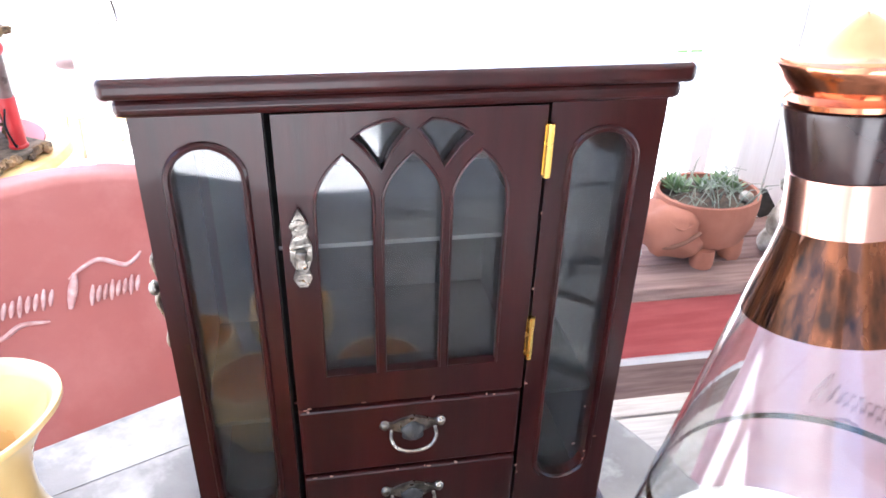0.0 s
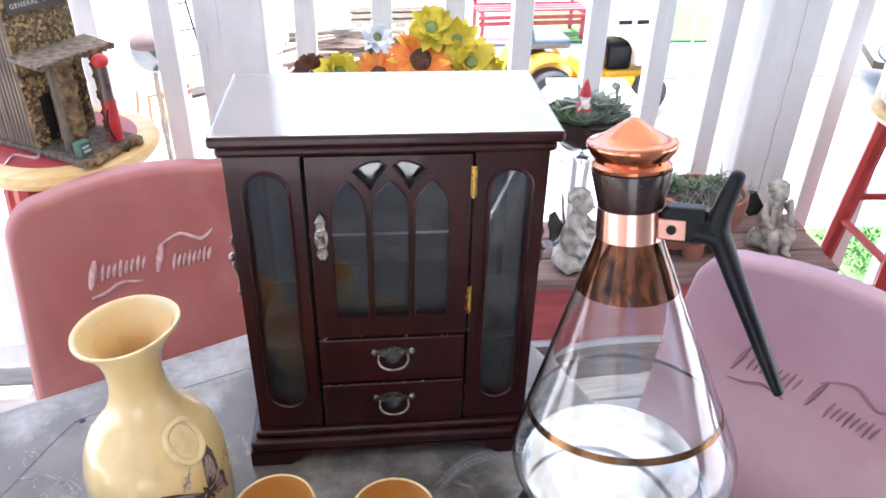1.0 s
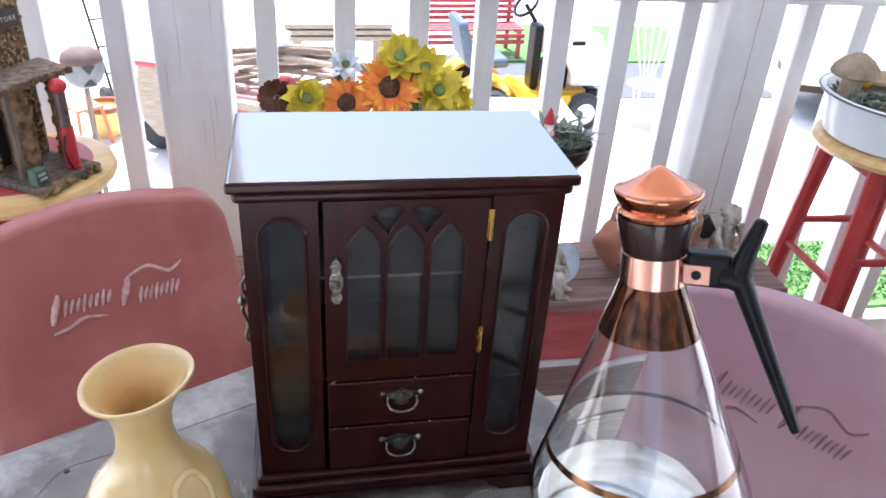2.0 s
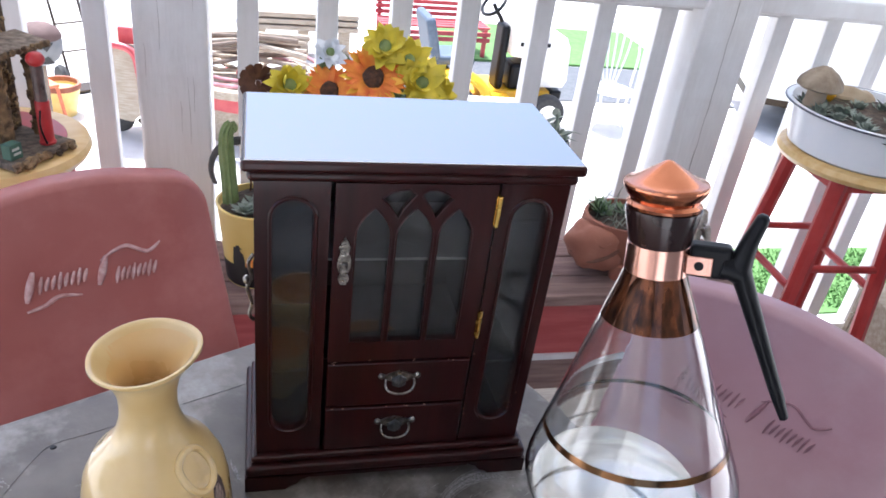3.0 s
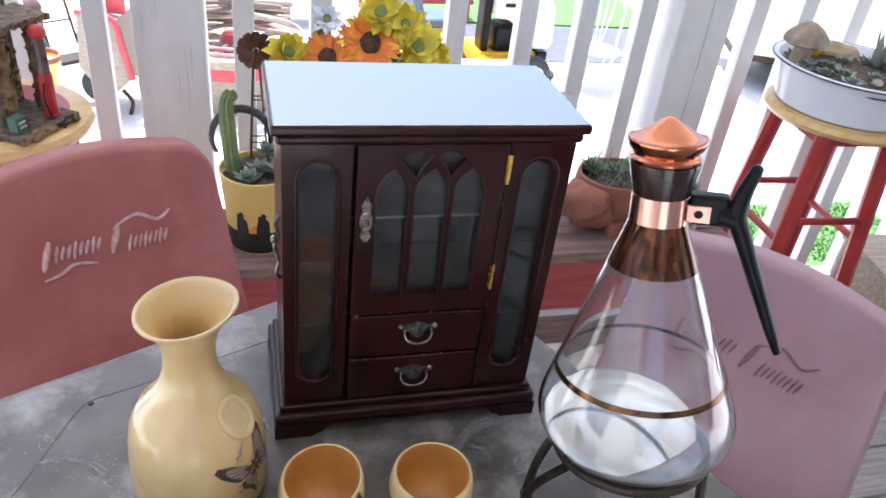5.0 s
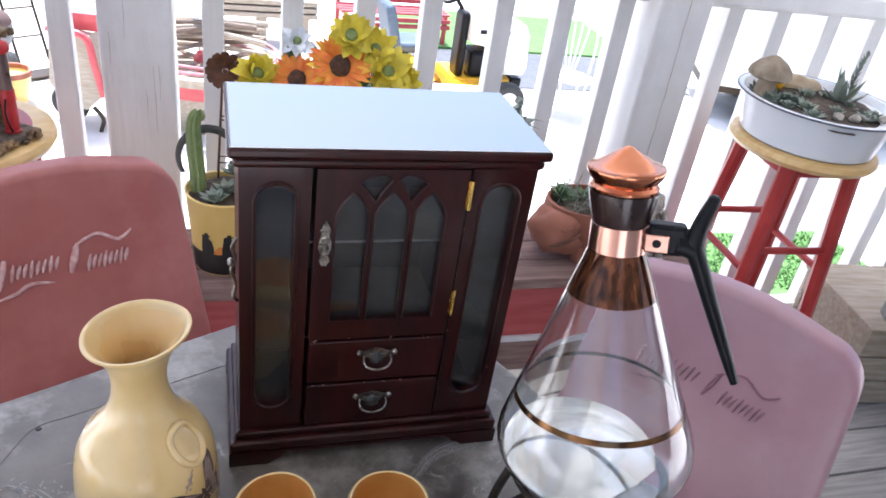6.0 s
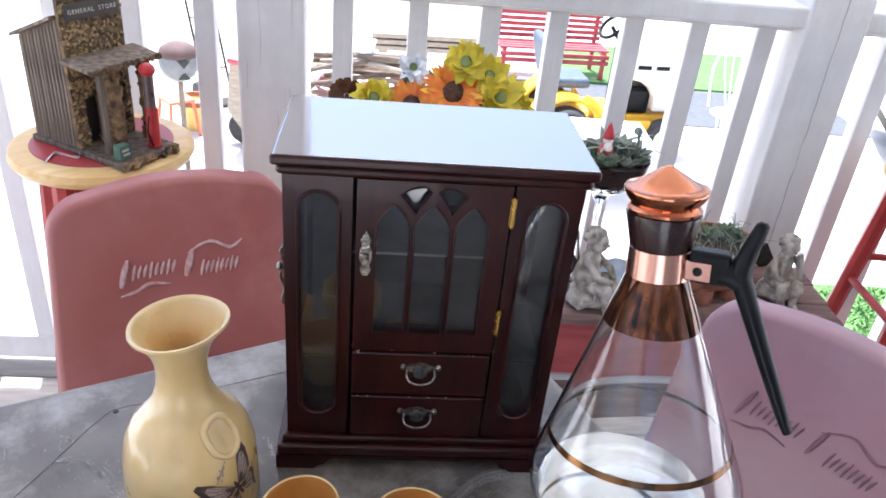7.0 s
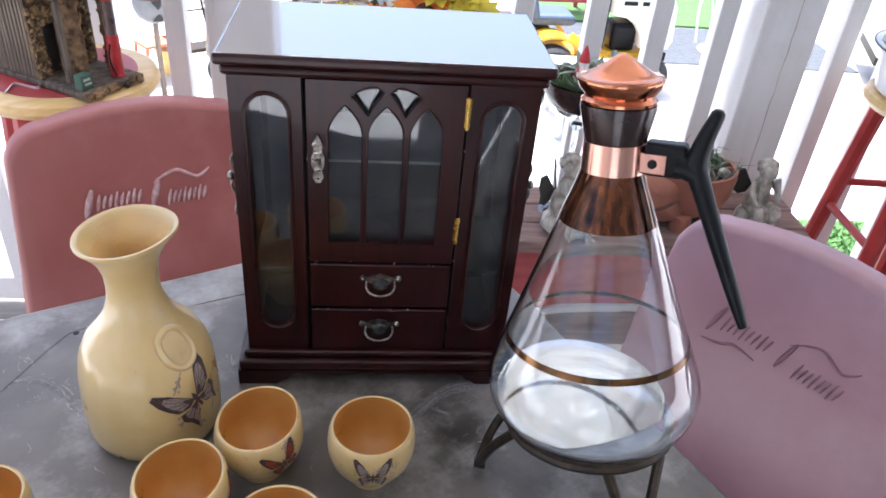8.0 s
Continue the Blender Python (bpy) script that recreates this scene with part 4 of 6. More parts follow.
def build_yellow_pot():
    p = thing("cactus_pot", pose(-0.122, 0.857, BENCH), "yellow tin pot with dark figures in a sunset, planted with cactus", "pot plant")
    prof = [(0.062, 0.0), (0.0765, 0.165)]
    pot = part("pot", lathe([(0, 0), (0.062, 0.0), (0.0765, 0.165), (0.0785, 0.167), (0.0785, 0.17), (0.074, 0.17), (0.072, 0.155), (0, 0.155)], 56), POT_YELLOW, p, angle=40)
    land = [[(-0.09 + 0.01 * k, 0.0), (-0.08 + 0.01 * k, 0.0), (-0.08 + 0.01 * k, 0.05), (-0.09 + 0.01 * k, 0.05)] for k in range(18)]
    part("dark_ground_print", decal(prof, -90, 0.003, land, 0.0006), BLACK_PRINT_AND_DARK, pot, "black printed ground", False)
    glow = [[(-0.012 + 0.004 * k, 0.048), (-0.008 + 0.004 * k, 0.048), (-0.008 + 0.004 * k, 0.07 - 0.0012 * (k - 3) ** 2), (-0.012 + 0.004 * k, 0.07 - 0.0012 * (k - 3) ** 2)] for k in range(7)]
    part("sunset_print", decal(prof, -100, 0.003, glow, 0.0005), ORANGE_PRINT, pot, "orange printed sunset", False)
    shape = [(-0.013, 0.045), (0.013, 0.045), (0.0135, 0.062), (0.011, 0.08), (0.005, 0.086), (0.0045, 0.091), (0.01, 0.0925), (0.0045, 0.0945), (0.003, 0.099), (-0.003, 0.099), (-0.0045, 0.0945), (-0.01, 0.0925), (-0.0045, 0.091), (-0.005, 0.086), (-0.011, 0.08), (-0.0135, 0.062)]
    for a in (-122, -86, -50):
        part("dark_shape_print", decal(prof, a, 0.003, [shape], 0.0007), BLACK_PRINT_AND_DARK, pot, "plain black printed shape", False)
    soil = bmesh.new()
    blob(0.07, 0.07, 0.014, pose(0, 0, 0.156), 20, 0.25, 3, soil)
    part("soil", soil, SOIL, p)
    # ribbed column with a bent tip
    bm = bmesh.new()
    spine = smoothed([(-0.05, 0.0, 0.15), (-0.052, 0.005, 0.2), (-0.056, 0.012, 0.26), (-0.056, 0.015, 0.3), (-0.048, 0.018, 0.318), (-0.04, 0.02, 0.306)], 6)
    rings = []
    for i, q in enumerate(spine):
        r = 0.0135 if i < 12 else 0.0135 - 0.0003 * (i - 12)
        if i > len(spine) - 4:
            r *= 0.55 + 0.15 * (len(spine) - i)
        d = (spine[min(i + 1, len(spine) - 1)] - spine[max(i - 1, 0)]).normalized()
        e = Vector((1, 0, 0)) - d * d.x
        e.normalize()
        f = d.cross(e)
        rings.append([bm.verts.new(q + r * (1 + 0.16 * math.cos(9 * 2 * math.pi * k / 36)) * (math.cos(2 * math.pi * k / 36) * e + math.sin(2 * math.pi * k / 36) * f)) for k in range(36)])
    for a, c in zip(rings, rings[1:]):
        for k in range(36):
            bm.faces.new((a[k], a[(k + 1) % 36], c[(k + 1) % 36], c[k]))
    bm.faces.new(rings[-1])
    part("cactus", bm, CACTUS, p, "tall ribbed cactus with a bent tip", angle=70)
    rnd = random.Random(5)
    bm = bmesh.new()
    for x, y, z in ((0.0, -0.02, 0.17), (0.035, -0.03, 0.175), (0.02, 0.02, 0.19), (-0.02, -0.045, 0.165), (0.05, 0.01, 0.18)):
        rosette(bm, x, y, z, 7, 0.034, 0.016, rnd)
    part("succulent", bm, LEAF_GREY, p, "grey-green leafy succulents")["kind"] = "stuff"
    hoop = [(-0.03 + 0.058 * math.cos(radians(a)), 0.045, 0.215 + 0.062 * math.sin(radians(a))) for a in range(-30, 216, 12)]
    part("iron_hoop", tube(hoop, 0.009, 8, flat=0.35), DARK_WING, p, "dark iron horseshoe stuck in the soil")


def build_windmill():
    w = thing("windmill_ornament", pose(-0.118, 0.925, BENCH), "small rusted tin windmill ornament", "ornament")
    for sx in (-1, 1):
        for sy in (-1, 1):
            part("strut", tube([(sx * 0.026, sy * 0.026, 0), (sx * 0.005, sy * 0.005, 0.375)], 0.0022, 6), RUST, w)
    for z, r in ((0.1, 0.0205), (0.2, 0.0149), (0.29, 0.01)):
        ring = [(r, r, z), (-r, r, z), (-r, -r, z), (r, -r, z)]
        part("brace", tube(ring, 0.0016, 6, closed=True), RUST, w)
    hub = part("fan", lathe([(0, -0.004), (0.005, -0.003), (0.005, 0.003), (0, 0.004)], 14, m=pose(0, -0.016, 0.392, 90)), RUST, w, "round bladed fan")
    for k in range(12):
        a = 30 * k
        blade = plate([(-0.0035, 0.006), (0.0035, 0.006), (0.0088, 0.032), (0.006, 0.037), (-0.006, 0.037), (-0.0088, 0.032)], (), 0.0008)
        bmesh.ops.transform(blade, verts=blade.verts[:], matrix=pose(0, -0.016, 0.392) @ pose(0, 0, 0, 0, a, 0) @ pose(0, 0, 0, 0, 0, 22))
        part("blade", blade, RUST, hub, smooth=False)
    part("tail", box(-0.001, 0.001, 0.01, 0.05, 0.38, 0.4, m=None), RUST, w)


def flower(parent_m, radius, petals, eye, mats, rnd, double=2):
    bm = bmesh.new()
    for r in range(double):
        for k in range(petals):
            a = 360 * (k + 0.5 * r) / petals + rnd.uniform(-6, 6)
            m = pose(0, 0, -0.004 * r, 0, 0, a) @ pose(eye * 0.7, 0, 0, rnd.uniform(-15, 15), -rnd.uniform(5, 24) + 10 * r - (0 if eye > 0.014 else rnd.uniform(0, 45)), 0)
            leaf((radius - eye * 0.7) * rnd.uniform(0.8, 1.1), radius * (0.24 if eye > 0.014 else 0.5), 0.03, rnd.uniform(-0.3, 0.14) if eye > 0.014 else rnd.uniform(-0.7, 0.6), m, bm, 5)
    bmesh.ops.transform(bm, verts=bm.verts[:], matrix=parent_m)
    return bm


def build_sunflowers():
    f = thing("sunflower_bouquet", pose(0.09, 0.86, BENCH), "bunch of orange and yellow artificial sunflowers in a pot", "flowers")
    part("pot", lathe([(0, 0), (0.05, 0), (0.062, 0.1), (0.066, 0.105), (0.06, 0.105), (0.055, 0.09), (0, 0.09)], 40), TERRACOTTA, f, angle=40)
    rnd = random.Random(11)
    heads = [(-0.006, -0.05, 0.445, 0.06, 22, PETAL_ORANGE, 0.02, "orange sunflower with dark eye"), (-0.083, -0.045, 0.415, 0.05, 20, PETAL_ORANGE, 0.017, "orange sunflower with dark eye"),
             (-0.154, -0.04, 0.42, 0.042, 12, PETAL_YELLOW, 0.012, "yellow flower head"), (0.014, -0.03, 0.497, 0.046, 10, PETAL_YELLOW, 0.012, "large yellow flower head"),
             (0.085, -0.045, 0.437, 0.052, 12, PETAL_YELLOW, 0.012, "ruffled yellow flower head"), (0.06, -0.03, 0.475, 0.045, 11, PETAL_YELLOW, 0.01, "ruffled yellow flower head"), (0.118, -0.04, 0.415, 0.04, 12, PETAL_YELLOW, 0.01, "yellow flower head"), (-0.082, -0.02, 0.478, 0.032, 11, ENAMEL, 0.008, "small white flower head")]
    for i, (x, y, z, r, n, mat, eye, tag) in enumerate(heads):
        aim = Vector((rnd.uniform(-0.25, 0.25), -0.8, 0.6)).normalized()
        m = Matrix.Translation((x, y, z)) @ Vector((0, 0, 1)).rotation_difference(aim).to_matrix().to_4x4()
        head = part("flower_head", flower(m, r, n, eye, None, rnd, 3 if mat is PETAL_YELLOW else 2), mat, f, tag, angle=70)
        if mat is PETAL_ORANGE:
            part("outer_petals", flower(m @ pose(0, 0, -0.006), r * 1.08, n, eye, None, rnd, 1), PETAL_GOLD, head, "golden outer petals", angle=70)
        part("flower_eye", blob(eye, eye, eye * 0.45, m @ pose(0, 0, 0.004), 14, 0.2, i), FLOWER_EYE if eye > 0.014 else CACTUS, head)
        part("stem", tube(smoothed([(x * 0.15, y * 0.1, 0.08), (x * 0.5, y * 0.4, 0.25), (x * 0.95, y * 0.8, z - 0.02), (x, y, z - 0.004)], 4), 0.0028, 6), LEAF, f)
    bm = bmesh.new()
    for k in range(26):
        a = rnd.uniform(0, 360)
        leaf(rnd.uniform(0.05, 0.085), 0.032, 0.03, 0.2, pose(0.09 * math.cos(a) , 0.02 * math.sin(a), rnd.uniform(0.33, 0.41), 0, 0, a) @ pose(0, 0, 0, 0, -rnd.uniform(10, 50), 0), bm)
    part("foliage", bm, LEAF, f, "green leaves between the heads")["kind"] = "stuff"


def build_face_planter():
    p = thing("terracotta_planter", pose(0.7, 0.875, BENCH - 0.012), "terracotta animal-shaped planter with moss and succulents", "planter")
    prof = [(0, 0.028), (0.055, 0.03), (0.085, 0.05), (0.1, 0.085), (0.104, 0.12), (0.102, 0.142), (0.094, 0.142), (0.09, 0.12), (0, 0.115)]
    bm = lathe(prof, 40)
    for v in bm.verts:
        if v.co.z < 0.141:
            v.co *= 1 + 0.04 * noise.noise(v.co * 22)
        v.co.y *= 0.82
    body = part("body", bm, TERRACOTTA, p, angle=50)
    sn = blob(0.075, 0.062, 0.054, pose(-0.08, -0.03, 0.085, 0, 12, 25), 24, 0.3, 4)
    part("snout", sn, TERRACOTTA, body, "rounded snout", angle=80)
    part("mouth_crease", tube(smoothed([(-0.145, -0.05, 0.082), (-0.12, -0.083, 0.072), (-0.085, -0.09, 0.08), (-0.05, -0.088, 0.1)], 5), 0.004, 8, flat=0.6), material("dark_crease", (0.12, 0.05, 0.03), (0.16, 0.07, 0.045), 60, 0.9), body, "dark mouth crease")
    part("eyelid", tube(smoothed([(-0.11, -0.075, 0.118), (-0.09, -0.086, 0.11), (-0.07, -0.085, 0.116)], 5), 0.005, 8), TERRACOTTA, body)
    for x, y in ((-0.02, -0.06), (0.055, -0.03), (-0.06, 0.05), (0.04, 0.06)):
        part("foot", lathe([(0, 0), (0.018, 0), (0.023, 0.02), (0.022, 0.05), (0, 0.052)], 18, m=pose(x, y, 0)), TERRACOTTA, p, angle=50)
    soil = blob(0.088, 0.07, 0.014, pose(0, 0, 0.124), 20, 0.3, 2)
    part("soil", soil, SOIL, p)
    rnd = random.Random(8)
    bm = bmesh.new()
    for k in range(9):
        rosette(bm, rnd.uniform(-0.065, 0.065), rnd.uniform(-0.05, 0.05), 0.135, 6, rnd.uniform(0.025, 0.04), 0.012, rnd)
    part("succulent", bm, LEAF, p, "small green succulents")["kind"] = "stuff"
    bm = bmesh.new()
    for k in range(70):
        a = rnd.uniform(0, 6.28)
        x, y = rnd.uniform(-0.075, 0.075), rnd.uniform(-0.06, 0.06)
        tube([(x, y, 0.13), (x + 0.02 * math.cos(a), y + 0.02 * math.sin(a), 0.13 + rnd.uniform(0.02, 0.045)), (x + 0.045 * math.cos(a), y + 0.045 * math.sin(a), 0.14 + rnd.uniform(0.0, 0.04))], [0.0012, 0.001, 0.0004], 4, bm)
    part("grass_tuft", bm, LEAF_GREY, p, "dry straggling grass")["kind"] = "stuff"
    part("pebble", blob(0.014, 0.012, 0.011, pose(0.06, -0.035, 0.142), 10, 0.1, 1), STONE, p)


def build_angel(x, y, turn, size, tag, chin):
    """A seated cast-stone garden figure, all one mesh."""
    bm = bmesh.new()
    blob(0.05, 0.045, 0.028, pose(0, 0, 0.024), 16, 0.35, 1, bm)
    blob(0.036, 0.03, 0.045, pose(0, 0.006, 0.068), 16, 0.15, 2, bm)
    blob(0.026, 0.022, 0.032, pose(0, 0.004, 0.105), 14, 0.08, 3, bm)
    blob(0.023, 0.023, 0.026, pose(0, -0.004, 0.155), 18, 0.06, 4, bm)
    for k in range(16):
        a = radians(20 + 320 * k / 15 + 90 + 20)
        blob(0.0085, 0.0085, 0.01, pose(0.02 * math.cos(a), 0.006 + 0.02 * math.sin(a) * 0.9, 0.166 + 0.006 * math.sin(k * 2.1)), 8, 0.2, k, bm)
    blob(0.02, 0.02, 0.011, pose(0, 0.002, 0.177), 12, 0.2, 9, bm)
    blob(0.004, 0.005, 0.004, pose(0, -0.027, 0.152), 8, 0, 0, bm)
    for s in (-1, 1):
        knee = (s * 0.024, -0.045, 0.058)
        tube(smoothed([(s * 0.018, 0.0, 0.052), knee, (s * 0.02, -0.05, 0.03), (s * 0.018, -0.054, 0.004)], 5), [0.017] * 5 + [0.015] * 5 + [0.010] * 6, 10, bm)
        blob(0.008, 0.015, 0.006, pose(s * 0.018, -0.062, 0.006), 10, 0, 0, bm)
        hand = (s * 0.019, -0.022, 0.142) if chin else (s * 0.012, -0.05, 0.07)
        tube(smoothed([(s * 0.024, 0.004, 0.122), (s * 0.036, -0.022, 0.095 if chin else 0.09), (s * 0.03, -0.036, 0.085), hand] if not chin else [(s * 0.024, 0.004, 0.122), (s * 0.038, -0.015, 0.1), (s * 0.028, -0.04, 0.078), (s * 0.024, -0.03, 0.115), hand], 4), 0.0078, 8, bm)
        for k in range(5):
            tube([(s * 0.008 * k * 0.8, -0.03, 0.07), (s * (0.01 + 0.007 * k), -0.05 + 0.006 * k, 0.028)], [0.006, 0.004], 6, bm)
    n_stone = len(bm.faces)
    for s in (-1, 1):
        wing = [(0.008, 0.03, 0.1), (0.03, 0.045, 0.14), (0.052, 0.05, 0.142), (0.06, 0.048, 0.12), (0.05, 0.045, 0.1), (0.052, 0.044, 0.082), (0.036, 0.04, 0.07), (0.018, 0.034, 0.076)]
        a = [bm.verts.new((s * px, py, pz)) for px, py, pz in wing]
        b = [bm.verts.new((s * px, py + 0.004, pz)) for px, py, pz in wing]
        bm.faces.new(a)
        bm.faces.new(b[::-1])
        for i in range(len(a)):
            j = (i + 1) % len(a)
            bm.faces.new((a[i], a[j], b[j], b[i]))
    for i, f in enumerate(bm.faces):
        f.material_index = 0 if i < n_stone else 1
    bmesh.ops.scale(bm, vec=(size, size, size), verts=bm.verts[:])
    ob = part("angel_statue", bm, STONE, None, angle=70)
    ob.data.materials.append(DARK_WING)
    ob.matrix_basis = pose(x, y, BENCH, 0, 0, turn)
    tagged(ob, tag, "statue", "garden angels")


def build_gnome_bowl():
    b = thing("planted_bowl", pose(0.425, 0.878, BENCH), "dark bowl on a glass foot planted with succulents", "planter")
    part("glass_foot", lathe([(0, 0), (0.05, 0.0), (0.052, 0.003), (0.02, 0.01), (0.008, 0.03), (0.006, 0.12), (0.008, 0.2), (0.02, 0.225), (0.05, 0.245), (0, 0.247)], 40), GLASS, b, "clear glass foot", angle=60)
    part("bowl", lathe([(0, 0.2475), (0.04, 0.2475), (0.068, 0.262), (0.084, 0.29), (0.0865, 0.312), (0.083, 0.312), (0.08, 0.292), (0, 0.288)], 48), BLACK_COLLAR, b, "dark glazed bowl", angle=50)
    part("soil", blob(0.078, 0.078, 0.012, pose(0, 0, 0.296), 18, 0.3, 6), SOIL, b)
    rnd = random.Random(21)
    bm = bmesh.new()
    for k in range(8):
        rosette(bm, rnd.uniform(-0.055, 0.055), rnd.uniform(-0.055, 0.03), 0.304 + rnd.uniform(0, 0.015), 7, rnd.uniform(0.035, 0.055), 0.018, rnd)
    part("succulent", bm, LEAF_GREY, b, "broad grey-green succulents")["kind"] = "stuff"
    bm = bmesh.new()
    for k in range(6):
        rosette(bm, rnd.uniform(-0.06, 0.0), rnd.uniform(-0.06, 0.03), 0.306, 6, 0.045, 0.012, rnd)
    part("green_succulent", bm, LEAF, b)["kind"] = "stuff"
    for k in range(12):
        part("long_leaf", leaf(rnd.uniform(0.07, 0.1), 0.013, 0.15, -0.55, pose(0.012 * math.cos(k), 0.012 * math.sin(k), 0.31, 0, 0, 30 * k + rnd.uniform(-9, 9)) @ pose(0, 0, 0, 0, -rnd.uniform(35, 60), 0), None, 7), LEAF_GREY, b)
    part("flower_stalk", tube(smoothed([(0.045, -0.01, 0.3), (0.05, -0.015, 0.34), (0.047, -0.018, 0.37), (0.04, -0.02, 0.376)], 4), [0.003] * 8 + [0.008] * 5, 8), LEAF_GREY, b)
    bm = bmesh.new()
    lathe([(0, 0), (0.014, 0.002), (0.016, 0.016), (0.011, 0.03), (0, 0.034)], 16, bm, pose(-0.018, -0.03, 0.318))
    n1 = len(bm.faces)
    blob(0.0105, 0.01, 0.01, pose(-0.018, -0.031, 0.355), 12, 0, 0, bm)
    blob(0.01, 0.008, 0.013, pose(-0.018, -0.038, 0.342), 10, 0.1, 0, bm)
    n2 = len(bm.faces)
    lathe([(0.012, 0), (0.009, 0.012), (0.004, 0.026), (0, 0.034)], 14, bm, pose(-0.018, -0.03, 0.36))
    for i, f in enumerate(bm.faces):
        f.material_index = 0 if i < n1 else 1 if i < n2 else 2
    g = part("gnome_figurine", bm, FAR_RED, None, angle=60)
    g.data.materials.append(material("pale_figurine_paint", (0.72, 0.6, 0.52), (0.78, 0.72, 0.68), 60, 0.6))
    g.data.materials.append(material("red_hat_paint", (0.5, 0.03, 0.04), (0.42, 0.02, 0.03), 60, 0.5))
    g.matrix_basis = pose(0.425, 0.878, BENCH)
    tagged(g, "small painted garden gnome with a red pointed hat", "figurine")
    d = part("blue_glass_plate", lathe([(0, 0), (0.03, 0.001), (0.044, 0.006), (0.045, 0.008), (0.03, 0.0035), (0, 0.0025)], 36), material("pale_blue_glaze", (0.42, 0.52, 0.68), (0.62, 0.68, 0.78), 25, 0.15), None, angle=60)
    d.matrix_basis = pose(0.475, 0.835, BENCH + 0.041, 68, 0, 25)
    tagged(d, "pale blue glazed plate leaning among the bench ornaments", "plate")


build_yellow_pot()
build_windmill()
build_sunflowers()
build_face_planter()
build_angel(0.41, 0.795, 62, 0.98, "cast-stone seated angel with dark wings", False)
build_angel(0.864, 0.85, 12, 0.86, "cast-stone angel resting its chin on its hands", True)
build_gnome_bowl()


# ---- the model store on the stool ----
def lettering(words, size, mat, parent, m, name="lettering", label=""):
    cu = bpy.data.curves.new(name, "FONT")
    cu.body, cu.size, cu.extrude, cu.align_x = words, size, 0.0006, "CENTER"
    cu.space_character = 1.25
    tmp = bpy.data.objects.new("tmp_text", cu)
    scene.collection.objects.link(tmp)
    me = bpy.data.meshes.new_from_object(tmp.evaluated_get(bpy.context.evaluated_depsgraph_get()))
    bpy.data.objects.remove(tmp)
    me.materials.clear()
    me.materials.append(mat)
    ob = new(name, me)
    ob.parent = parent
    ob.matrix_basis = m
    if label:
        ob["label"] = label
    return ob


def build_store():
    top = STOOL + 0.003
    st = thing("model_store", pose(-0.4957, 0.6955, top, 0, 0, 58.7), "rustic model general store of bark and weathered slats", "model house")
    w, dep, py = 0.134, 0.236, 0.12
    part("base", box(0, w, 0, dep, 0, 0.01, 0.002), GREY_WOOD, st)
    rnd = random.Random(4)
    edge = bmesh.new()
    for k in range(34):
        blob(0.008, 0.006, 0.005, pose(rnd.uniform(0, w), rnd.uniform(-0.006, 0.004), rnd.uniform(0.002, 0.01), 0, 0, rnd.uniform(0, 90)), 7, 0.5, k, edge)
    part("bark_edge", edge, BARK, st, "broken bark along the base")["kind"] = "stuff"
    # side walls of upright slats, lower at the back
    for side, x in (("near", 0.006), ("far", w - 0.011)):
        wall = part("side_wall", plate([(py, 0.0105), (dep - 0.012, 0.0105), (dep - 0.012, 0.196), (py, 0.24)], (), 0.003), BARK, st, smooth=False)
        wall.matrix_basis = pose(x + 0.004, 0, 0, 0, 0, 90)
        n = 11
        for k in range(n):
            y0 = py + (dep - 0.012 - py) * k / n
            hh = 0.24 - 0.044 * k / n
            sl = tube([(0, 0, 0.011), (rnd.uniform(-0.001, 0.001), 0, hh * 0.5), (0, 0, hh)], rnd.uniform(0.0052, 0.0062), 7)
            ob = part("slat", sl, GREY_WOOD, wall)
            ob.matrix_basis = pose(0, 0, 0, 0, 0, -90) @ pose(-0.001 if side == "near" else 0.009, y0 + 0.0055, 0)
    part("back_wall", box(0.006, w - 0.006, dep - 0.011, dep - 0.006, 0.0105, 0.194), GREY_WOOD, st)
    roof = plate([(py + 0.001, 0.242), (dep - 0.002, 0.194), (dep - 0.002, 0.2), (py + 0.001, 0.248)], (), w + 0.016)
    part("roof", roof, GREY_WOOD, st, "sloping board roof", False).matrix_basis = pose(w + 0.008, 0, 0, 0, 0, 90)
    # false front with door and window openings
    front = part("false_front", plate(rect(0.004, w - 0.004, 0.0105, 0.31), [rect(0.03, 0.058, 0.0125, 0.1), rect(0.088, 0.112, 0.035, 0.1)], 0.008), BARK, st, "tall front wall set with bark and pebbles", False)
    front.matrix_basis = pose(0, py - 0.0085, 0)
    chips = bmesh.new()
    for k in range(560):
        x, z = rnd.uniform(0.006, w - 0.006), rnd.uniform(0.012, 0.308)
        if (0.028 < x < 0.06 and z < 0.102) or (0.086 < x < 0.114 and 0.033 < z < 0.102) or (0.236 < z < 0.268 and 0.014 < x < 0.12):
            continue
        blob(rnd.uniform(0.003, 0.006), 0.0028, rnd.uniform(0.003, 0.006), pose(x, -0.001, z, 0, rnd.uniform(0, 180), 0), 6, 0.4, k, chips)
    part("pebble_crust", chips, material("pebble_mix", (0.09, 0.06, 0.03), (0.36, 0.24, 0.1), 160, 0.7, detail=1, low=0.42, high=0.6), front, "brown and amber pebbles", angle=80)["kind"] = "stuff"
    # black boards behind the holes stand in for the dark inside
    part("doorway_dark", box(0.03, 0.058, 0.0085, 0.0105, 0.0125, 0.1), BLACK_PRINT_AND_DARK, front)
    part("window_dark", box(0.088, 0.112, 0.0085, 0.0105, 0.035, 0.1), BLACK_PRINT_AND_DARK, front)
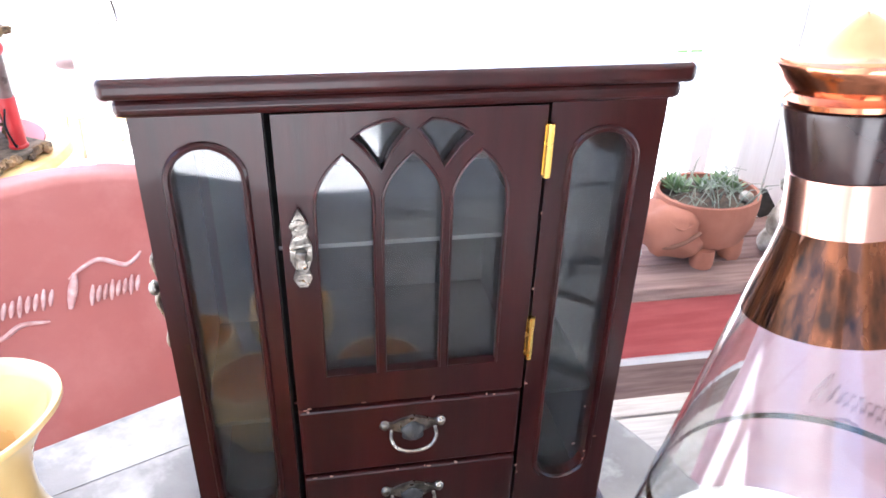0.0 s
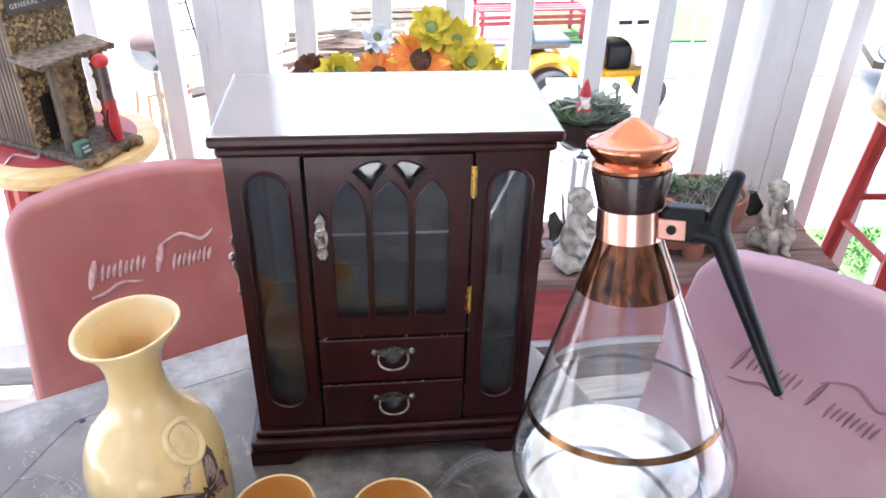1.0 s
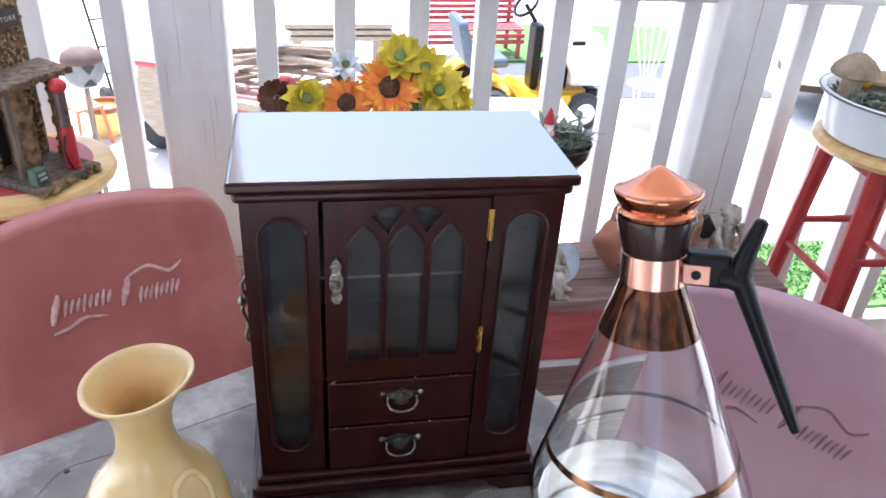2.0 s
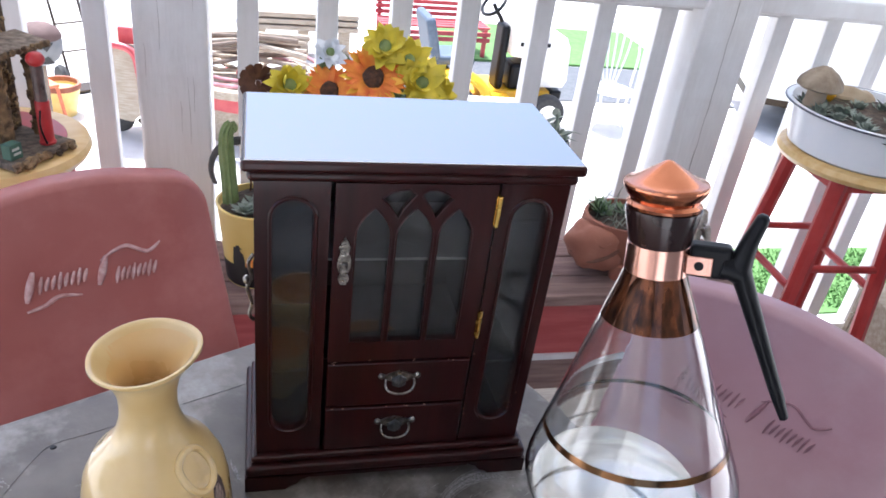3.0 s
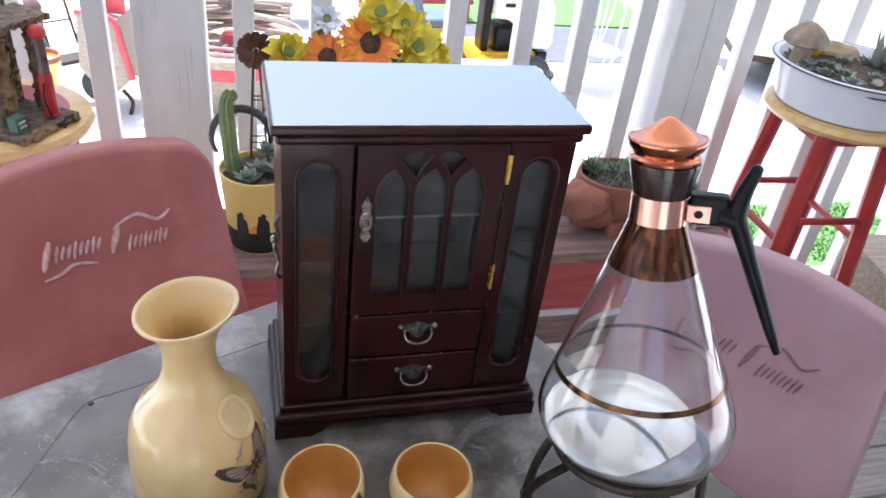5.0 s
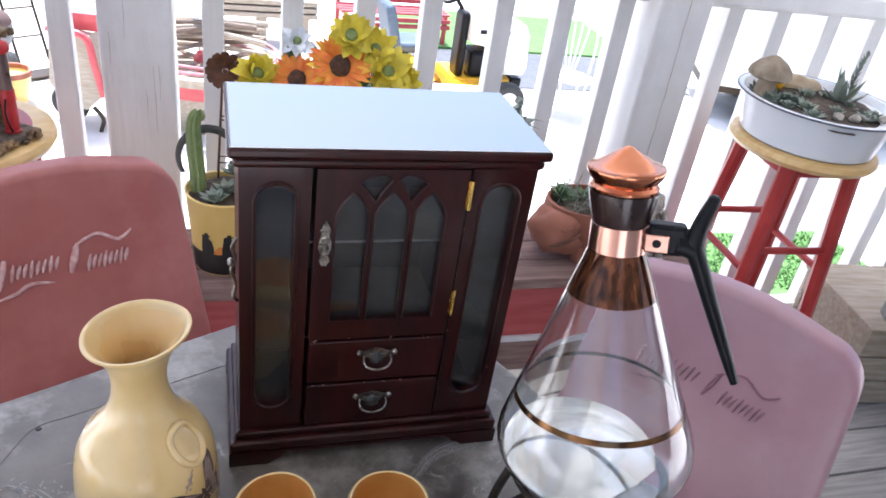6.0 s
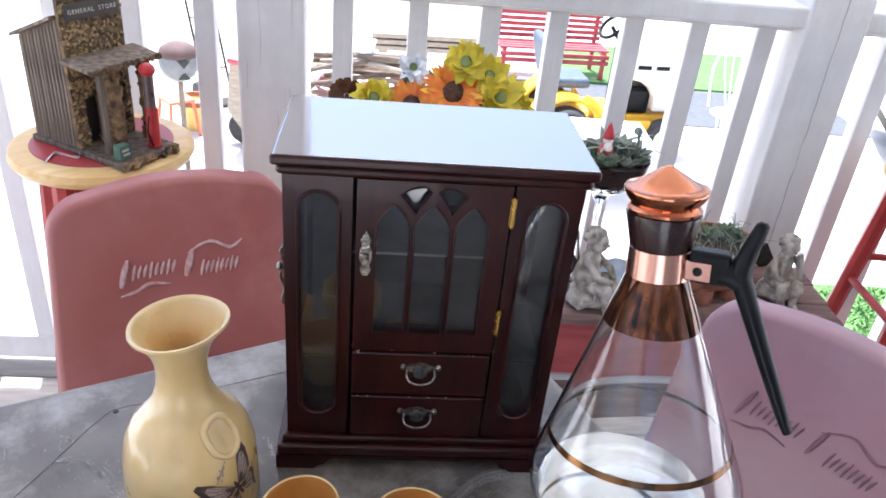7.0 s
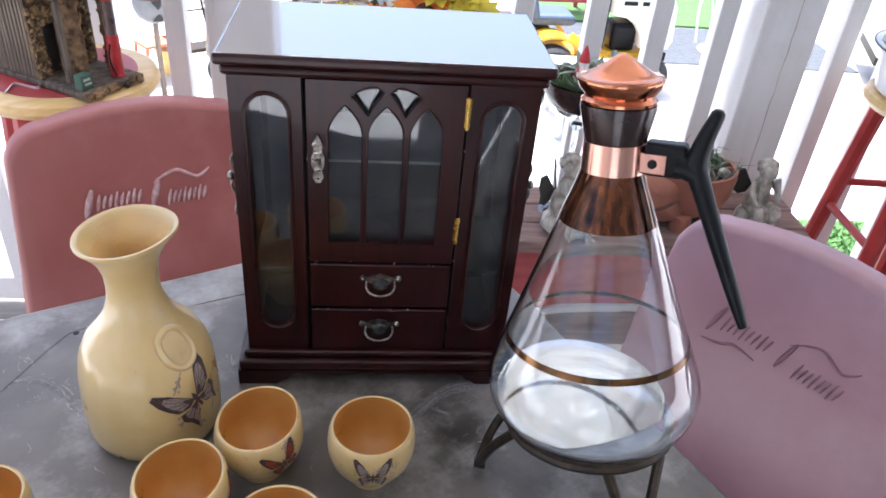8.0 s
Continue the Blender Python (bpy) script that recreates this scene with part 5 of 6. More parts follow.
    sign = part("sign_board", box(0.012, w - 0.012, -0.0055, 0.0, 0.238, 0.266, 0.001), material("dark_sign_board", (0.05, 0.04, 0.035), (0.09, 0.075, 0.06), 40, 0.8), front, "dark sign board")
    lettering("GENERAL  STORE", 0.0105, LETTERING, sign, pose(w / 2, -0.0062, 0.2485, 90))
    # porch roof on posts
    pr = part("porch_roof", box(-0.01, w + 0.014, 0.042, py - 0.0095, -0.0035, 0.0035, 0.002), GREY_WOOD, st, "flat porch roof board")
    pr.matrix_basis = pose(0, 0, 0.165, 5)
    fr = bmesh.new()
    for k in range(30):
        blob(0.007, 0.004, 0.004, pose(rnd.uniform(-0.006, w + 0.012), 0.0415, rnd.uniform(-0.005, 0.002)), 6, 0.5, k, fr)
    part("bark_fringe", fr, BARK, pr)["kind"] = "stuff"
    part("post", box(0.021, 0.031, 0.056, 0.066, 0.0102, 0.163, 0.001), GREY_WOOD, st)
    for x, y, r in ((0.07, py - 0.03, 0.017), (w - 0.008, 0.066, 0.011)):
        col = tube([(x, y, 0.01), (x + 0.002, y, 0.06), (x - 0.001, y, 0.12), (x, y, 0.166)], [r * 1.05, r, r * 0.92, r], 14)
        for k in range(60):
            a = rnd.uniform(0, 6.28)
            blob(rnd.uniform(0.003, 0.0055), 0.0035, rnd.uniform(0.003, 0.007), pose(x + r * math.cos(a), y + r * math.sin(a), rnd.uniform(0.015, 0.162), 0, rnd.uniform(0, 90), math.degrees(a) + 90), 6, 0.4, k, col)
        part("bark_column", col, BARK, st, "rough bark porch column", angle=80)["kind"] = "stuff"
    # petrol pump
    pump = part("petrol_pump", lathe([(0, 0.0105), (0.013, 0.0105), (0.0135, 0.014), (0.0115, 0.016), (0.0115, 0.083), (0.0105, 0.086), (0, 0.086)], 20, m=pose(w - 0.035, 0.026, 0)), PUMP_RED, st, "red toy petrol pump", angle=40)
    part("pump_tube", lathe([(0.0095, 0.086), (0.0095, 0.147)], 18, m=pose(w - 0.035, 0.026, 0)), material("dark_tube", (0.07, 0.05, 0.045), (0.14, 0.09, 0.08), 50, 0.3), pump)
    part("pump_globe", blob(0.0145, 0.0145, 0.0125, pose(w - 0.035, 0.026, 0.155), 16), PUMP_RED, pump)
    part("hose", tube(smoothed([(w - 0.046, 0.021, 0.072), (w - 0.058, 0.013, 0.05), (w - 0.052, 0.011, 0.02), (w - 0.044, 0.018, 0.017)], 5), 0.0016, 6), BLACK_PLASTIC, pump)
    can = part("oil_box", box(0.012, 0.036, 0.016, 0.034, 0.0102, 0.036, 0.001), TOY_GREEN, st, "small green oil box")
    bars = bmesh.new()
    for z, a, b in ((0.028, 0.016, 0.03), (0.02, 0.018, 0.032)):
        box(a, b, 0.015, 0.0158, z - 0.002, z + 0.002, 0, bars)
    part("print_bars", bars, LETTERING, can)
    part("dry_twig", tube(smoothed([(0.016, 0.045, 0.01), (0.012, 0.047, 0.035), (0.002, 0.05, 0.055)], 4), 0.0012, 5), GREY_WOOD, st)


build_store()


# ---- the enamel pan on the other stool ----
def build_pan():
    z0 = STOOL + 0.006
    p = thing("enamel_pan", pose(1.232, 0.868, z0), "white enamel basin planted with succulents", "basin")
    part("basin", lathe([(0, 0.0), (0.148, 0.0), (0.157, 0.006), (0.171, 0.08), (0.176, 0.094), (0.187, 0.098), (0.188, 0.101), (0.175, 0.101), (0.166, 0.084), (0, 0.08)], 64), ENAMEL, p, angle=40)
    ring = [(0.189 * math.cos(2 * math.pi * k / 64), 0.189 * math.sin(2 * math.pi * k / 64), 0.0995) for k in range(64)]
    part("rim", tube(ring, 0.0024, 8, closed=True), ENAMEL_RIM, p, "dark enamel rim")
    part("soil", blob(0.152, 0.152, 0.014, pose(0, 0, 0.083), 26, 0.3, 7), SOIL, p)
    rnd = random.Random(31)
    bm = bmesh.new()
    for k in range(20):
        a, r = rnd.uniform(0, 6.28), 0.145 * math.sqrt(rnd.uniform(0.05, 1))
        rosette(bm, r * math.cos(a), r * math.sin(a), 0.088, 7, rnd.uniform(0.022, 0.036), 0.014, rnd)
    part("succulent", bm, LEAF_GREY, p, "low grey-green succulents")["kind"] = "stuff"
    for k in range(7):
        part("leaf", leaf(0.066 + 0.012 * (k % 3), 0.016, 0.2, 0.15 if k % 2 else 0.35, pose(0.06, -0.005, 0.092, 0, 0, 51 * k + 12) @ pose(0, 0, 0, 0, -22 - 14 * (k % 3), 0), None, 7), LEAF_GREY, p)
    part("upright_leaf", leaf(0.085, 0.026, 0.35, 0.1, pose(0.045, 0.0, 0.088, 0, 0, 160) @ pose(0, 0, 0, 0, -80, 0), None, 7), LEAF_GREY, p)
    stalk = part("stalk", tube(smoothed([(0.1, 0.02, 0.085), (0.105, 0.03, 0.14), (0.13, 0.045, 0.2)], 5), 0.003, 6), LEAF_GREY, p)
    bm = bmesh.new()
    for k in range(26):
        u = k / 25
        leaf(0.022 * (1.1 - 0.5 * u), 0.008, 0.2, 0.2, pose(0.102 + 0.028 * u * u, 0.024 + 0.02 * u, 0.11 + 0.088 * u, 0, 0, 137.5 * k) @ pose(0, 0, 0, 0, -50, 0), bm)
    part("stalk_leaves", bm, LEAF_GREY, stalk)["kind"] = "stuff"
    part("pebble", blob(0.075, 0.03, 0.024, pose(0.005, 0.1, 0.098, 0, 4, -6), 18, 0.25, 2), material("tan_stone", (0.4, 0.3, 0.19), (0.5, 0.41, 0.28), 20, 0.8, bump=0.2), p, "long flat tan stone")
    part("yellow_stone", blob(0.018, 0.014, 0.016, pose(-0.075, 0.07, 0.11), 12, 0.25, 3), MOWER_YELLOW, p, "small yellow ornament")
    for k in range(5):
        part("pebble", blob(0.014, 0.012, 0.009, pose(-0.03 + 0.04 * k, -0.1 - 0.01 * (k % 2), 0.096), 10, 0.3, k + 9), STONE, p)
    m = thing("stone_mushroom", pose(1.105, 0.912, z0 + 0.1), "brown stone mushroom ornament standing in the basin", "ornament")
    part("stalk", lathe([(0, -0.016), (0.027, -0.016), (0.022, 0.006), (0.0205, 0.036), (0, 0.038)], 20), material("stalk_stone", (0.4, 0.3, 0.2), (0.5, 0.4, 0.29), 30, 0.8, bump=0.2), m, angle=50)
    cap = lathe([(0, 0.038), (0.022, 0.0365), (0.042, 0.032), (0.05, 0.037), (0.046, 0.05), (0.031, 0.067), (0.014, 0.078), (0, 0.081)], 40)
    for v in cap.verts:
        v.co *= 1 + 0.03 * math.sin(9 * math.atan2(v.co.y, v.co.x)) * (v.co.xy.length / 0.05)
    part("cap", uneven(cap, 0.04, 40, 0.003), material("cap_stone", (0.2, 0.15, 0.1), (0.36, 0.29, 0.21), 25, 0.8, bump=0.4), m, angle=60)


build_pan()


# ---- weathered furniture at the porch's end ----
def build_end_pieces():
    c = thing("wooden_crate", pose(1.83, 0.83, 0, 0, 0, -8), "weathered plank crate on the porch floor", "crate")
    for k in range(3):
        part("plank", box(-0.25, 0.25, -0.16, -0.142, 0.01 + 0.085 * k, 0.09 + 0.085 * k, 0.003), FAR_WOOD, c)
        part("plank", box(-0.25, 0.25, 0.142, 0.16, 0.01 + 0.085 * k, 0.09 + 0.085 * k, 0.003), FAR_WOOD, c)
    part("lid", box(-0.26, 0.26, -0.17, 0.17, 0.262, 0.28, 0.003), FAR_WOOD, c)
    for x in (-0.238, 0.238):
        part("end", box(x - 0.01, x + 0.01, -0.1415, 0.1415, 0.0, 0.2615, 0.002), FAR_WOOD, c)
    ch = thing("garden_armchair", pose(1.72, 0.42, 0, 0, 0, 60), "grey weathered wooden garden armchair", "armchair")
    grey = material("grey_weathered_wood", (0.2, 0.19, 0.18), (0.32, 0.31, 0.3), 10, 0.85, stretch=(8, 8, 0.8), bump=0.4)
    for x in (-0.25, 0.25):
        for y in (-0.22, 0.22):
            part("leg", box(x - 0.025, x + 0.025, y - 0.025, y + 0.025, 0, 0.58, 0.004), grey, ch)
        part("arm", box(x - 0.05, x + 0.05, -0.3, 0.28, 0.5805, 0.605, 0.006), grey, ch)
    for k in range(5):
        part("seat_slat", box(-0.224, 0.224, -0.22 + 0.088 * k, -0.14 + 0.088 * k, 0.36, 0.38, 0.004), grey, ch)
        sl = part("back_slat", box(-0.22 + 0.09 * k, -0.14 + 0.09 * k, -0.01, 0.01, 0.0, 0.55, 0.004), grey, ch)
        sl.matrix_basis = pose(0, 0.235, 0.381, -12)


build_end_pieces()


# ---- the yard ----
def build_yard():
    lawn = part("lawn", box(2.25, 5.6, 8.9, 10.8, GROUND - 0.02, GROUND + 0.03, 0.004), GRASS)
    tagged(lawn, "sunlit strip of mown green lawn", "lawn", kind="stuff")
    verge = part("grass_verge", box(3.2, 5.0, 3.2, 4.1, GROUND - 0.02, GROUND + 0.025, 0.004), GRASS)
    tagged(verge, "patchy green grass close to the porch", "lawn", kind="stuff")
    blades = bmesh.new()
    rnd = random.Random(2)
    for k in range(3200):
        x, y = rnd.uniform(3.25, 4.95), rnd.uniform(3.25, 4.05)
        a, h = rnd.uniform(0, 6.28), rnd.uniform(0.015, 0.045)
        q = Vector((x, y, GROUND + 0.02))
        e = Vector((math.cos(a), math.sin(a), 0))
        v = [blades.verts.new(q - 0.012 * e), blades.verts.new(q + 0.012 * e), blades.verts.new(q + Vector((0.03 * math.sin(a), 0.03 * math.cos(a), h)))]
        blades.faces.new(v)
    tagged(part("grass_blades", blades, GRASS), "loose tufts of green grass", "grass", kind="stuff")
    road = part("path", box(1.5, 5.7, 7.5, 8.85, GROUND - 0.02, GROUND + 0.012, 0.003), material("pale_asphalt", (0.075, 0.08, 0.088), (0.11, 0.115, 0.12), 20, 0.9, bump=0.3))
    tagged(road, "grey asphalt path edged by lawn", "path", kind="structure")


def wheel(parent, x, y, r, wdt):
    t = part("wheel", lathe([(r * 0.55, -wdt / 2), (r * 0.86, -wdt / 2), (r * 0.97, -wdt * 0.35), (r, -wdt * 0.15), (r, wdt * 0.15), (r * 0.97, wdt * 0.35), (r * 0.86, wdt / 2), (r * 0.55, wdt / 2)], 36, m=pose(x, y, r, 90)), RUBBER, parent, "black rubber tyre", angle=35)
    part("rim", lathe([(0, -wdt * 0.3), (r * 0.2, -wdt * 0.36), (r * 0.25, -wdt * 0.2), (r * 0.5, -wdt * 0.25), (r * 0.56, -wdt * 0.46), (r * 0.56, wdt * 0.46), (0, wdt * 0.3)], 28, m=pose(x, y, r, 90)), CART_WHITE, t, "cream steel rim")


def build_tractor():
    t = thing("lawn_tractor", pose(1.93, 6.9, GROUND, 0, 0, 4), "yellow and cream lawn tractor with black seat", "lawn tractor")
    for y in (-0.42, 0.3):
        wheel(t, 0.84, y, 0.2, 0.14)
    for y in (-0.46, 0.34):
        wheel(t, -0.2, y, 0.25, 0.22)
    part("frame", box(-0.45, 0.98, -0.2, 0.14, 0.24, 0.36, 0.02), MOWER_YELLOW, t)
    part("footboard", box(0.0, 0.46, -0.46, 0.36, 0.3, 0.345, 0.015), MOWER_YELLOW, t)
    part("mower_deck", box(-0.02, 0.52, -0.5, 0.42, 0.1, 0.2, 0.04, seg=3), MOWER_YELLOW, t)
    for y in (-0.36, 0.24):
        fen = bmesh.new()
        rows = []
        for a in range(-8, 181, 9):
            ca, sa = math.cos(radians(a)), math.sin(radians(a))
            rows.append([fen.verts.new((-0.2 + r * ca, y + w, 0.26 + r * sa)) for r, w in ((0.31, -0.13), (0.335, -0.13), (0.335, 0.13), (0.31, 0.13))])
        for p, q in zip(rows, rows[1:]):
            for k in range(4):
                fen.faces.new((p[k], p[(k + 1) % 4], q[(k + 1) % 4], q[k]))
        fen.faces.new(rows[0])
        fen.faces.new(rows[-1][::-1])
        part("fender", fen, MOWER_YELLOW, t, "yellow rear fender", angle=40)
    seat = part("seat", box(-0.38, 0.05, -0.26, 0.16, 0.62, 0.72, 0.04, seg=3), SEAT_GREY, t, "dark vinyl seat")
    part("seat_back", box(-0.05, 0.05, -0.24, 0.24, 0.0, 0.42, 0.045, seg=3, m=pose(-0.36, -0.05, 0.68, 0, -14, 0)), SEAT_GREY, seat)
    hood = plate([(0.42, 0.74), (0.56, 0.72), (0.67, 0.66), (0.73, 0.56), (0.74, 0.42), (1.06, 0.42), (1.1, 0.5), (1.07, 0.84), (1.02, 0.94), (0.9, 1.0), (0.42, 1.06)], (), 0.46)
    bmesh.ops.translate(hood, verts=hood.verts[:], vec=(0, -0.27, 0))
    bmesh.ops.bevel(hood, geom=[e for e in hood.edges if len(e.link_faces) == 2 and e.calc_face_angle(0) > 1.2], offset=0.03, segments=3, profile=0.5, affect="EDGES")
    part("hood", hood, CART_WHITE, t, "cream painted hood with an arched cut-out", angle=50)
    part("engine", box(0.48, 0.74, -0.18, 0.1, 0.3605, 0.64, 0.04), BLACK_PLASTIC, t, "dark engine under the hood")
    part("sweep_board", tube(smoothed([(-0.02, -0.38, 0.56), (0.1, -0.39, 0.48), (0.2, -0.4, 0.36), (0.32, -0.4, 0.315), (0.7, -0.4, 0.32)], 5), 0.055, 10, flat=0.4), MOWER_YELLOW, t, "yellow curved side board")
    for k in range(2):
        part("hood_vent", box(0.5 + 0.19 * k, 0.64 + 0.19 * k, -0.278, -0.271, 0.85, 0.89, 0.002), BLACK_PLASTIC, t)
    part("nose", box(0.95, 1.08, -0.23, 0.15, 0.28, 0.378, 0.02), BLACK_PLASTIC, t)
    part("dash", box(0.34, 0.425, -0.16, 0.08, 0.35, 1.02, 0.04, seg=3), BLACK_PLASTIC, t, "black dash column")
    wh = [(0.24 + 0.09 * math.cos(2 * math.pi * k / 28), -0.04 + 0.19 * math.sin(2 * math.pi * k / 28), 1.2 + 0.1 * math.cos(2 * math.pi * k / 28)) for k in range(28)]
    sw = part("steering_wheel", tube(wh, 0.018, 8, closed=True), BLACK_PLASTIC, t)
    part("steering_post", tube([(0.36, -0.04, 1.03), (0.24, -0.04, 1.2)], 0.02, 8), BLACK_PLASTIC, sw)


def build_wagon_wheel():
    w = thing("wagon_wheel_table", pose(-0.2, 6.35, GROUND, 0, 0, 0), "weathered wagon wheel lying on a red-rimmed barrel", "garden table")
    part("barrel", lathe([(0, 0), (0.4, 0), (0.45, 0.2), (0.47, 0.44), (0, 0.44)], 32), FAR_WOOD, w, angle=40)
    part("barrel_rim", lathe([(0.462, 0.34), (0.49, 0.34), (0.495, 0.45), (0.466, 0.45)], 32), FAR_RED, w, "red painted barrel rim", angle=40)
    part("rim", lathe([(0.54, 0.5), (0.62, 0.5), (0.625, 0.57), (0.54, 0.57), (0.54, 0.5)], 48), FAR_WOOD, w, angle=40)
    part("hub", lathe([(0, 0.4405), (0.1, 0.4405), (0.12, 0.53), (0.08, 0.62), (0, 0.62)], 20), FAR_RED, w, angle=40)
    for k in range(12):
        a = radians(30 * k + 7)
        part("spoke", tube([(0.1 * math.cos(a), 0.1 * math.sin(a), 0.53), (0.55 * math.cos(a), 0.55 * math.sin(a), 0.535)], 0.026, 8), FAR_WOOD, w)
    hose = [((0.32 + 0.012 * k) * math.cos(k * 0.42) * 1.2, (0.32 + 0.012 * k) * math.sin(k * 0.42), 0.6 + 0.012 * (k // 15)) for k in range(30)]
    h = part("garden_hose", tube(smoothed(hose, 3), 0.017, 8), material("faded_hose", (0.34, 0.13, 0.14), (0.42, 0.22, 0.22), 12, 0.6), None)
    h.matrix_basis = pose(-0.18, 6.35, GROUND + 0.02)
    tagged(h, "faded red garden hose coiled on the wagon wheel", "hose")
    rnd = random.Random(17)
    pile = thing("driftwood_pile", pose(-0.2, 6.35, GROUND + 0.64), "pile of grey driftwood sticks on the wagon wheel", "driftwood")
    for k in range(16):
        a, r, z = rnd.uniform(-25, 25) + 180 * (k % 2), rnd.uniform(-0.25, 0.25), 0.02 + 0.016 * k
        stick = tube(smoothed([(-0.45, 0, 0.0), (-0.15, rnd.uniform(-0.04, 0.04), 0.02), (0.15, rnd.uniform(-0.04, 0.04), 0.015), (0.48, 0, rnd.uniform(-0.01, 0.03))], 4), rnd.uniform(0.016, 0.03), 8)
        part("stick", stick, FAR_WOOD if k % 3 else FAR_STICK, pile).matrix_basis = pose(rnd.uniform(-0.12, 0.12), r, z, 0, rnd.uniform(-4, 4), a)
    bk = thing("white_bucket", pose(-0.22, 6.3, GROUND + 0.93), "small white enamel bucket on the driftwood", "bucket")
    part("body", lathe([(0, 0), (0.07, 0), (0.09, 0.11), (0.094, 0.115), (0.086, 0.112), (0.068, 0.008), (0, 0.006)], 28), ENAMEL, bk, angle=40)


def build_small_yard():
    for x, y, r, h, mat, rim, tag in ((-1.86, 6.6, 0.17, 0.3, POT_YELLOW, TERRACOTTA, "sunlit ochre flower pot with terracotta rim"), (-2.75, 6.2, 0.16, 0.3, POT_YELLOW, POT_YELLOW, "small yellow flower pot")):
        b = thing("garden_pot", pose(x, y, GROUND), tag, "planter", "yard planters")
        part("pot", lathe([(0, 0), (r * 0.7, 0), (r * 0.95, h * 0.6), (r, h * 0.86), (r * 0.9, h * 0.86), (r * 0.85, h * 0.8), (0, h * 0.8)], 32), mat, b, angle=40)
        part("rim", lathe([(r * 0.98, h * 0.84), (r * 1.07, h * 0.85), (r * 1.07, h), (r * 0.92, h), (r * 0.92, h * 0.84)], 32), rim, b, angle=40)
    rb = thing("red_bench", pose(2.1, 9.2, GROUND + 0.03, 0, 0, 4), "red slatted garden bench beside the lawn", "bench")
    for k in range(6):
        part("back_slat", box(-0.72, 0.72, 0.2, 0.23, 0.4 + 0.072 * k, 0.45 + 0.072 * k, 0.005), FAR_RED, rb)
    for k in range(4):
        part("seat_slat", box(-0.72, 0.72, -0.25 + 0.11 * k, -0.17 + 0.11 * k, 0.36, 0.385, 0.005), FAR_RED, rb)
    for k in range(2):
        part("front_slat", box(-0.72, 0.72, -0.29, -0.265, 0.2 + 0.075 * k, 0.255 + 0.075 * k, 0.005), FAR_RED, rb)
    for x in (-0.66, 0.66):
        part("end_frame", box(x - 0.025, x + 0.025, 0.231, 0.27, 0, 0.84, 0.004), FAR_RED, rb)
        part("leg", box(x - 0.025, x + 0.025, -0.26, 0.2, 0.31, 0.3595, 0.004), FAR_RED, rb)
        part("front_leg", box(x - 0.025, x + 0.025, -0.26, -0.21, 0, 0.3095, 0.004), FAR_RED, rb)
    st = thing("plank_bench", pose(0.42, 8.8, GROUND, 0, 0, 3), "low weathered bench of spaced planks", "bench")
    for k in range(3):
        part("plank", box(-0.64, 0.64, -0.2, 0.2, 0.34 + 0.075 * k, 0.395 + 0.075 * k, 0.006), FAR_WOOD, st)
    for x in (-0.5, 0.0, 0.5):
        part("leg", box(x - 0.05, x + 0.05, -0.16, 0.16, 0, 0.3395, 0.004), FAR_WOOD, st)
        for k in range(2):
            part("spacer", box(x - 0.04, x + 0.04, -0.15, 0.15, 0.3955 + 0.075 * k, 0.4145 + 0.075 * k), FAR_WOOD, st)
    # wire scroll chair
    wc = thing("wire_chair", pose(3.6, 6.75, GROUND, 0, 0, -12), "white wire garden chair with scrolled back", "chair")
    part("back_hoop", tube(smoothed([(-0.24, 0.2, 0.42), (-0.27, 0.28, 0.8), (-0.17, 0.33, 1.08), (0, 0.35, 1.17), (0.17, 0.33, 1.08), (0.27, 0.28, 0.8), (0.24, 0.2, 0.42)], 6), 0.013, 8), WIRE_WHITE, wc)
    for k in range(-2, 3):
        part("back_wire", tube(smoothed([(0.03 * k, 0.2, 0.42), (0.07 * k, 0.27, 0.75), (0.085 * k, 0.33, 1.0), (0.06 * k + 0.03, 0.335, 1.07), (0.05 * k, 0.33, 1.0)], 5), 0.009, 6), WIRE_WHITE, wc)
    part("seat", lathe([(0, 0.41), (0.23, 0.41), (0.25, 0.42), (0.23, 0.432), (0, 0.432)], 32), WIRE_WHITE, wc, angle=40)
    for a in (45, 135, 225, 315):
        u = Vector((math.cos(radians(a)), math.sin(radians(a)), 0))
        part("leg", tube(smoothed([u * 0.21 + Vector((0, 0, 0.41)), u * 0.17 + Vector((0, 0, 0.2)), u * 0.27], 5), 0.012, 8), WIRE_WHITE, wc)
    # red folding chair near the barrel
    fc = thing("garden_stool", pose(-1.98, 6.4, GROUND, 0, 0, 40), "small orange metal garden stool with splayed legs", "stool")
    part("seat", box(-0.13, 0.13, -0.13, 0.13, 0.33, 0.36, 0.012), FAR_ORANGE, fc)
    for x in (-0.11, 0.11):
        for y in (-0.11, 0.11):
            part("leg", tube([(x, y, 0.33), (x * 1.3, y * 1.3, 0)], 0.016, 8), FAR_ORANGE, fc)
    # red-framed garden cart
    gc = thing("garden_cart", pose(-1.1, 5.95, GROUND, 0, 0, -12), "tipped wooden garden cart with a red frame", "garden cart")
    tray = plate([(-0.3, 0.86), (0.0, 0.82), (0.085, 0.34), (-0.06, 0.2), (-0.2, 0.22), (-0.34, 0.4)], (), 0.45)
    part("tray", tray, FAR_WOOD, gc, "weathered plank tray", False)
    part("red_frame", tube(smoothed([(-0.3, -0.02, 0.87), (-0.02, -0.02, 0.83), (0.04, -0.02, 0.6), (0.09, -0.02, 0.34)], 5), 0.03, 8), FAR_RED, gc, "bright red side frame")
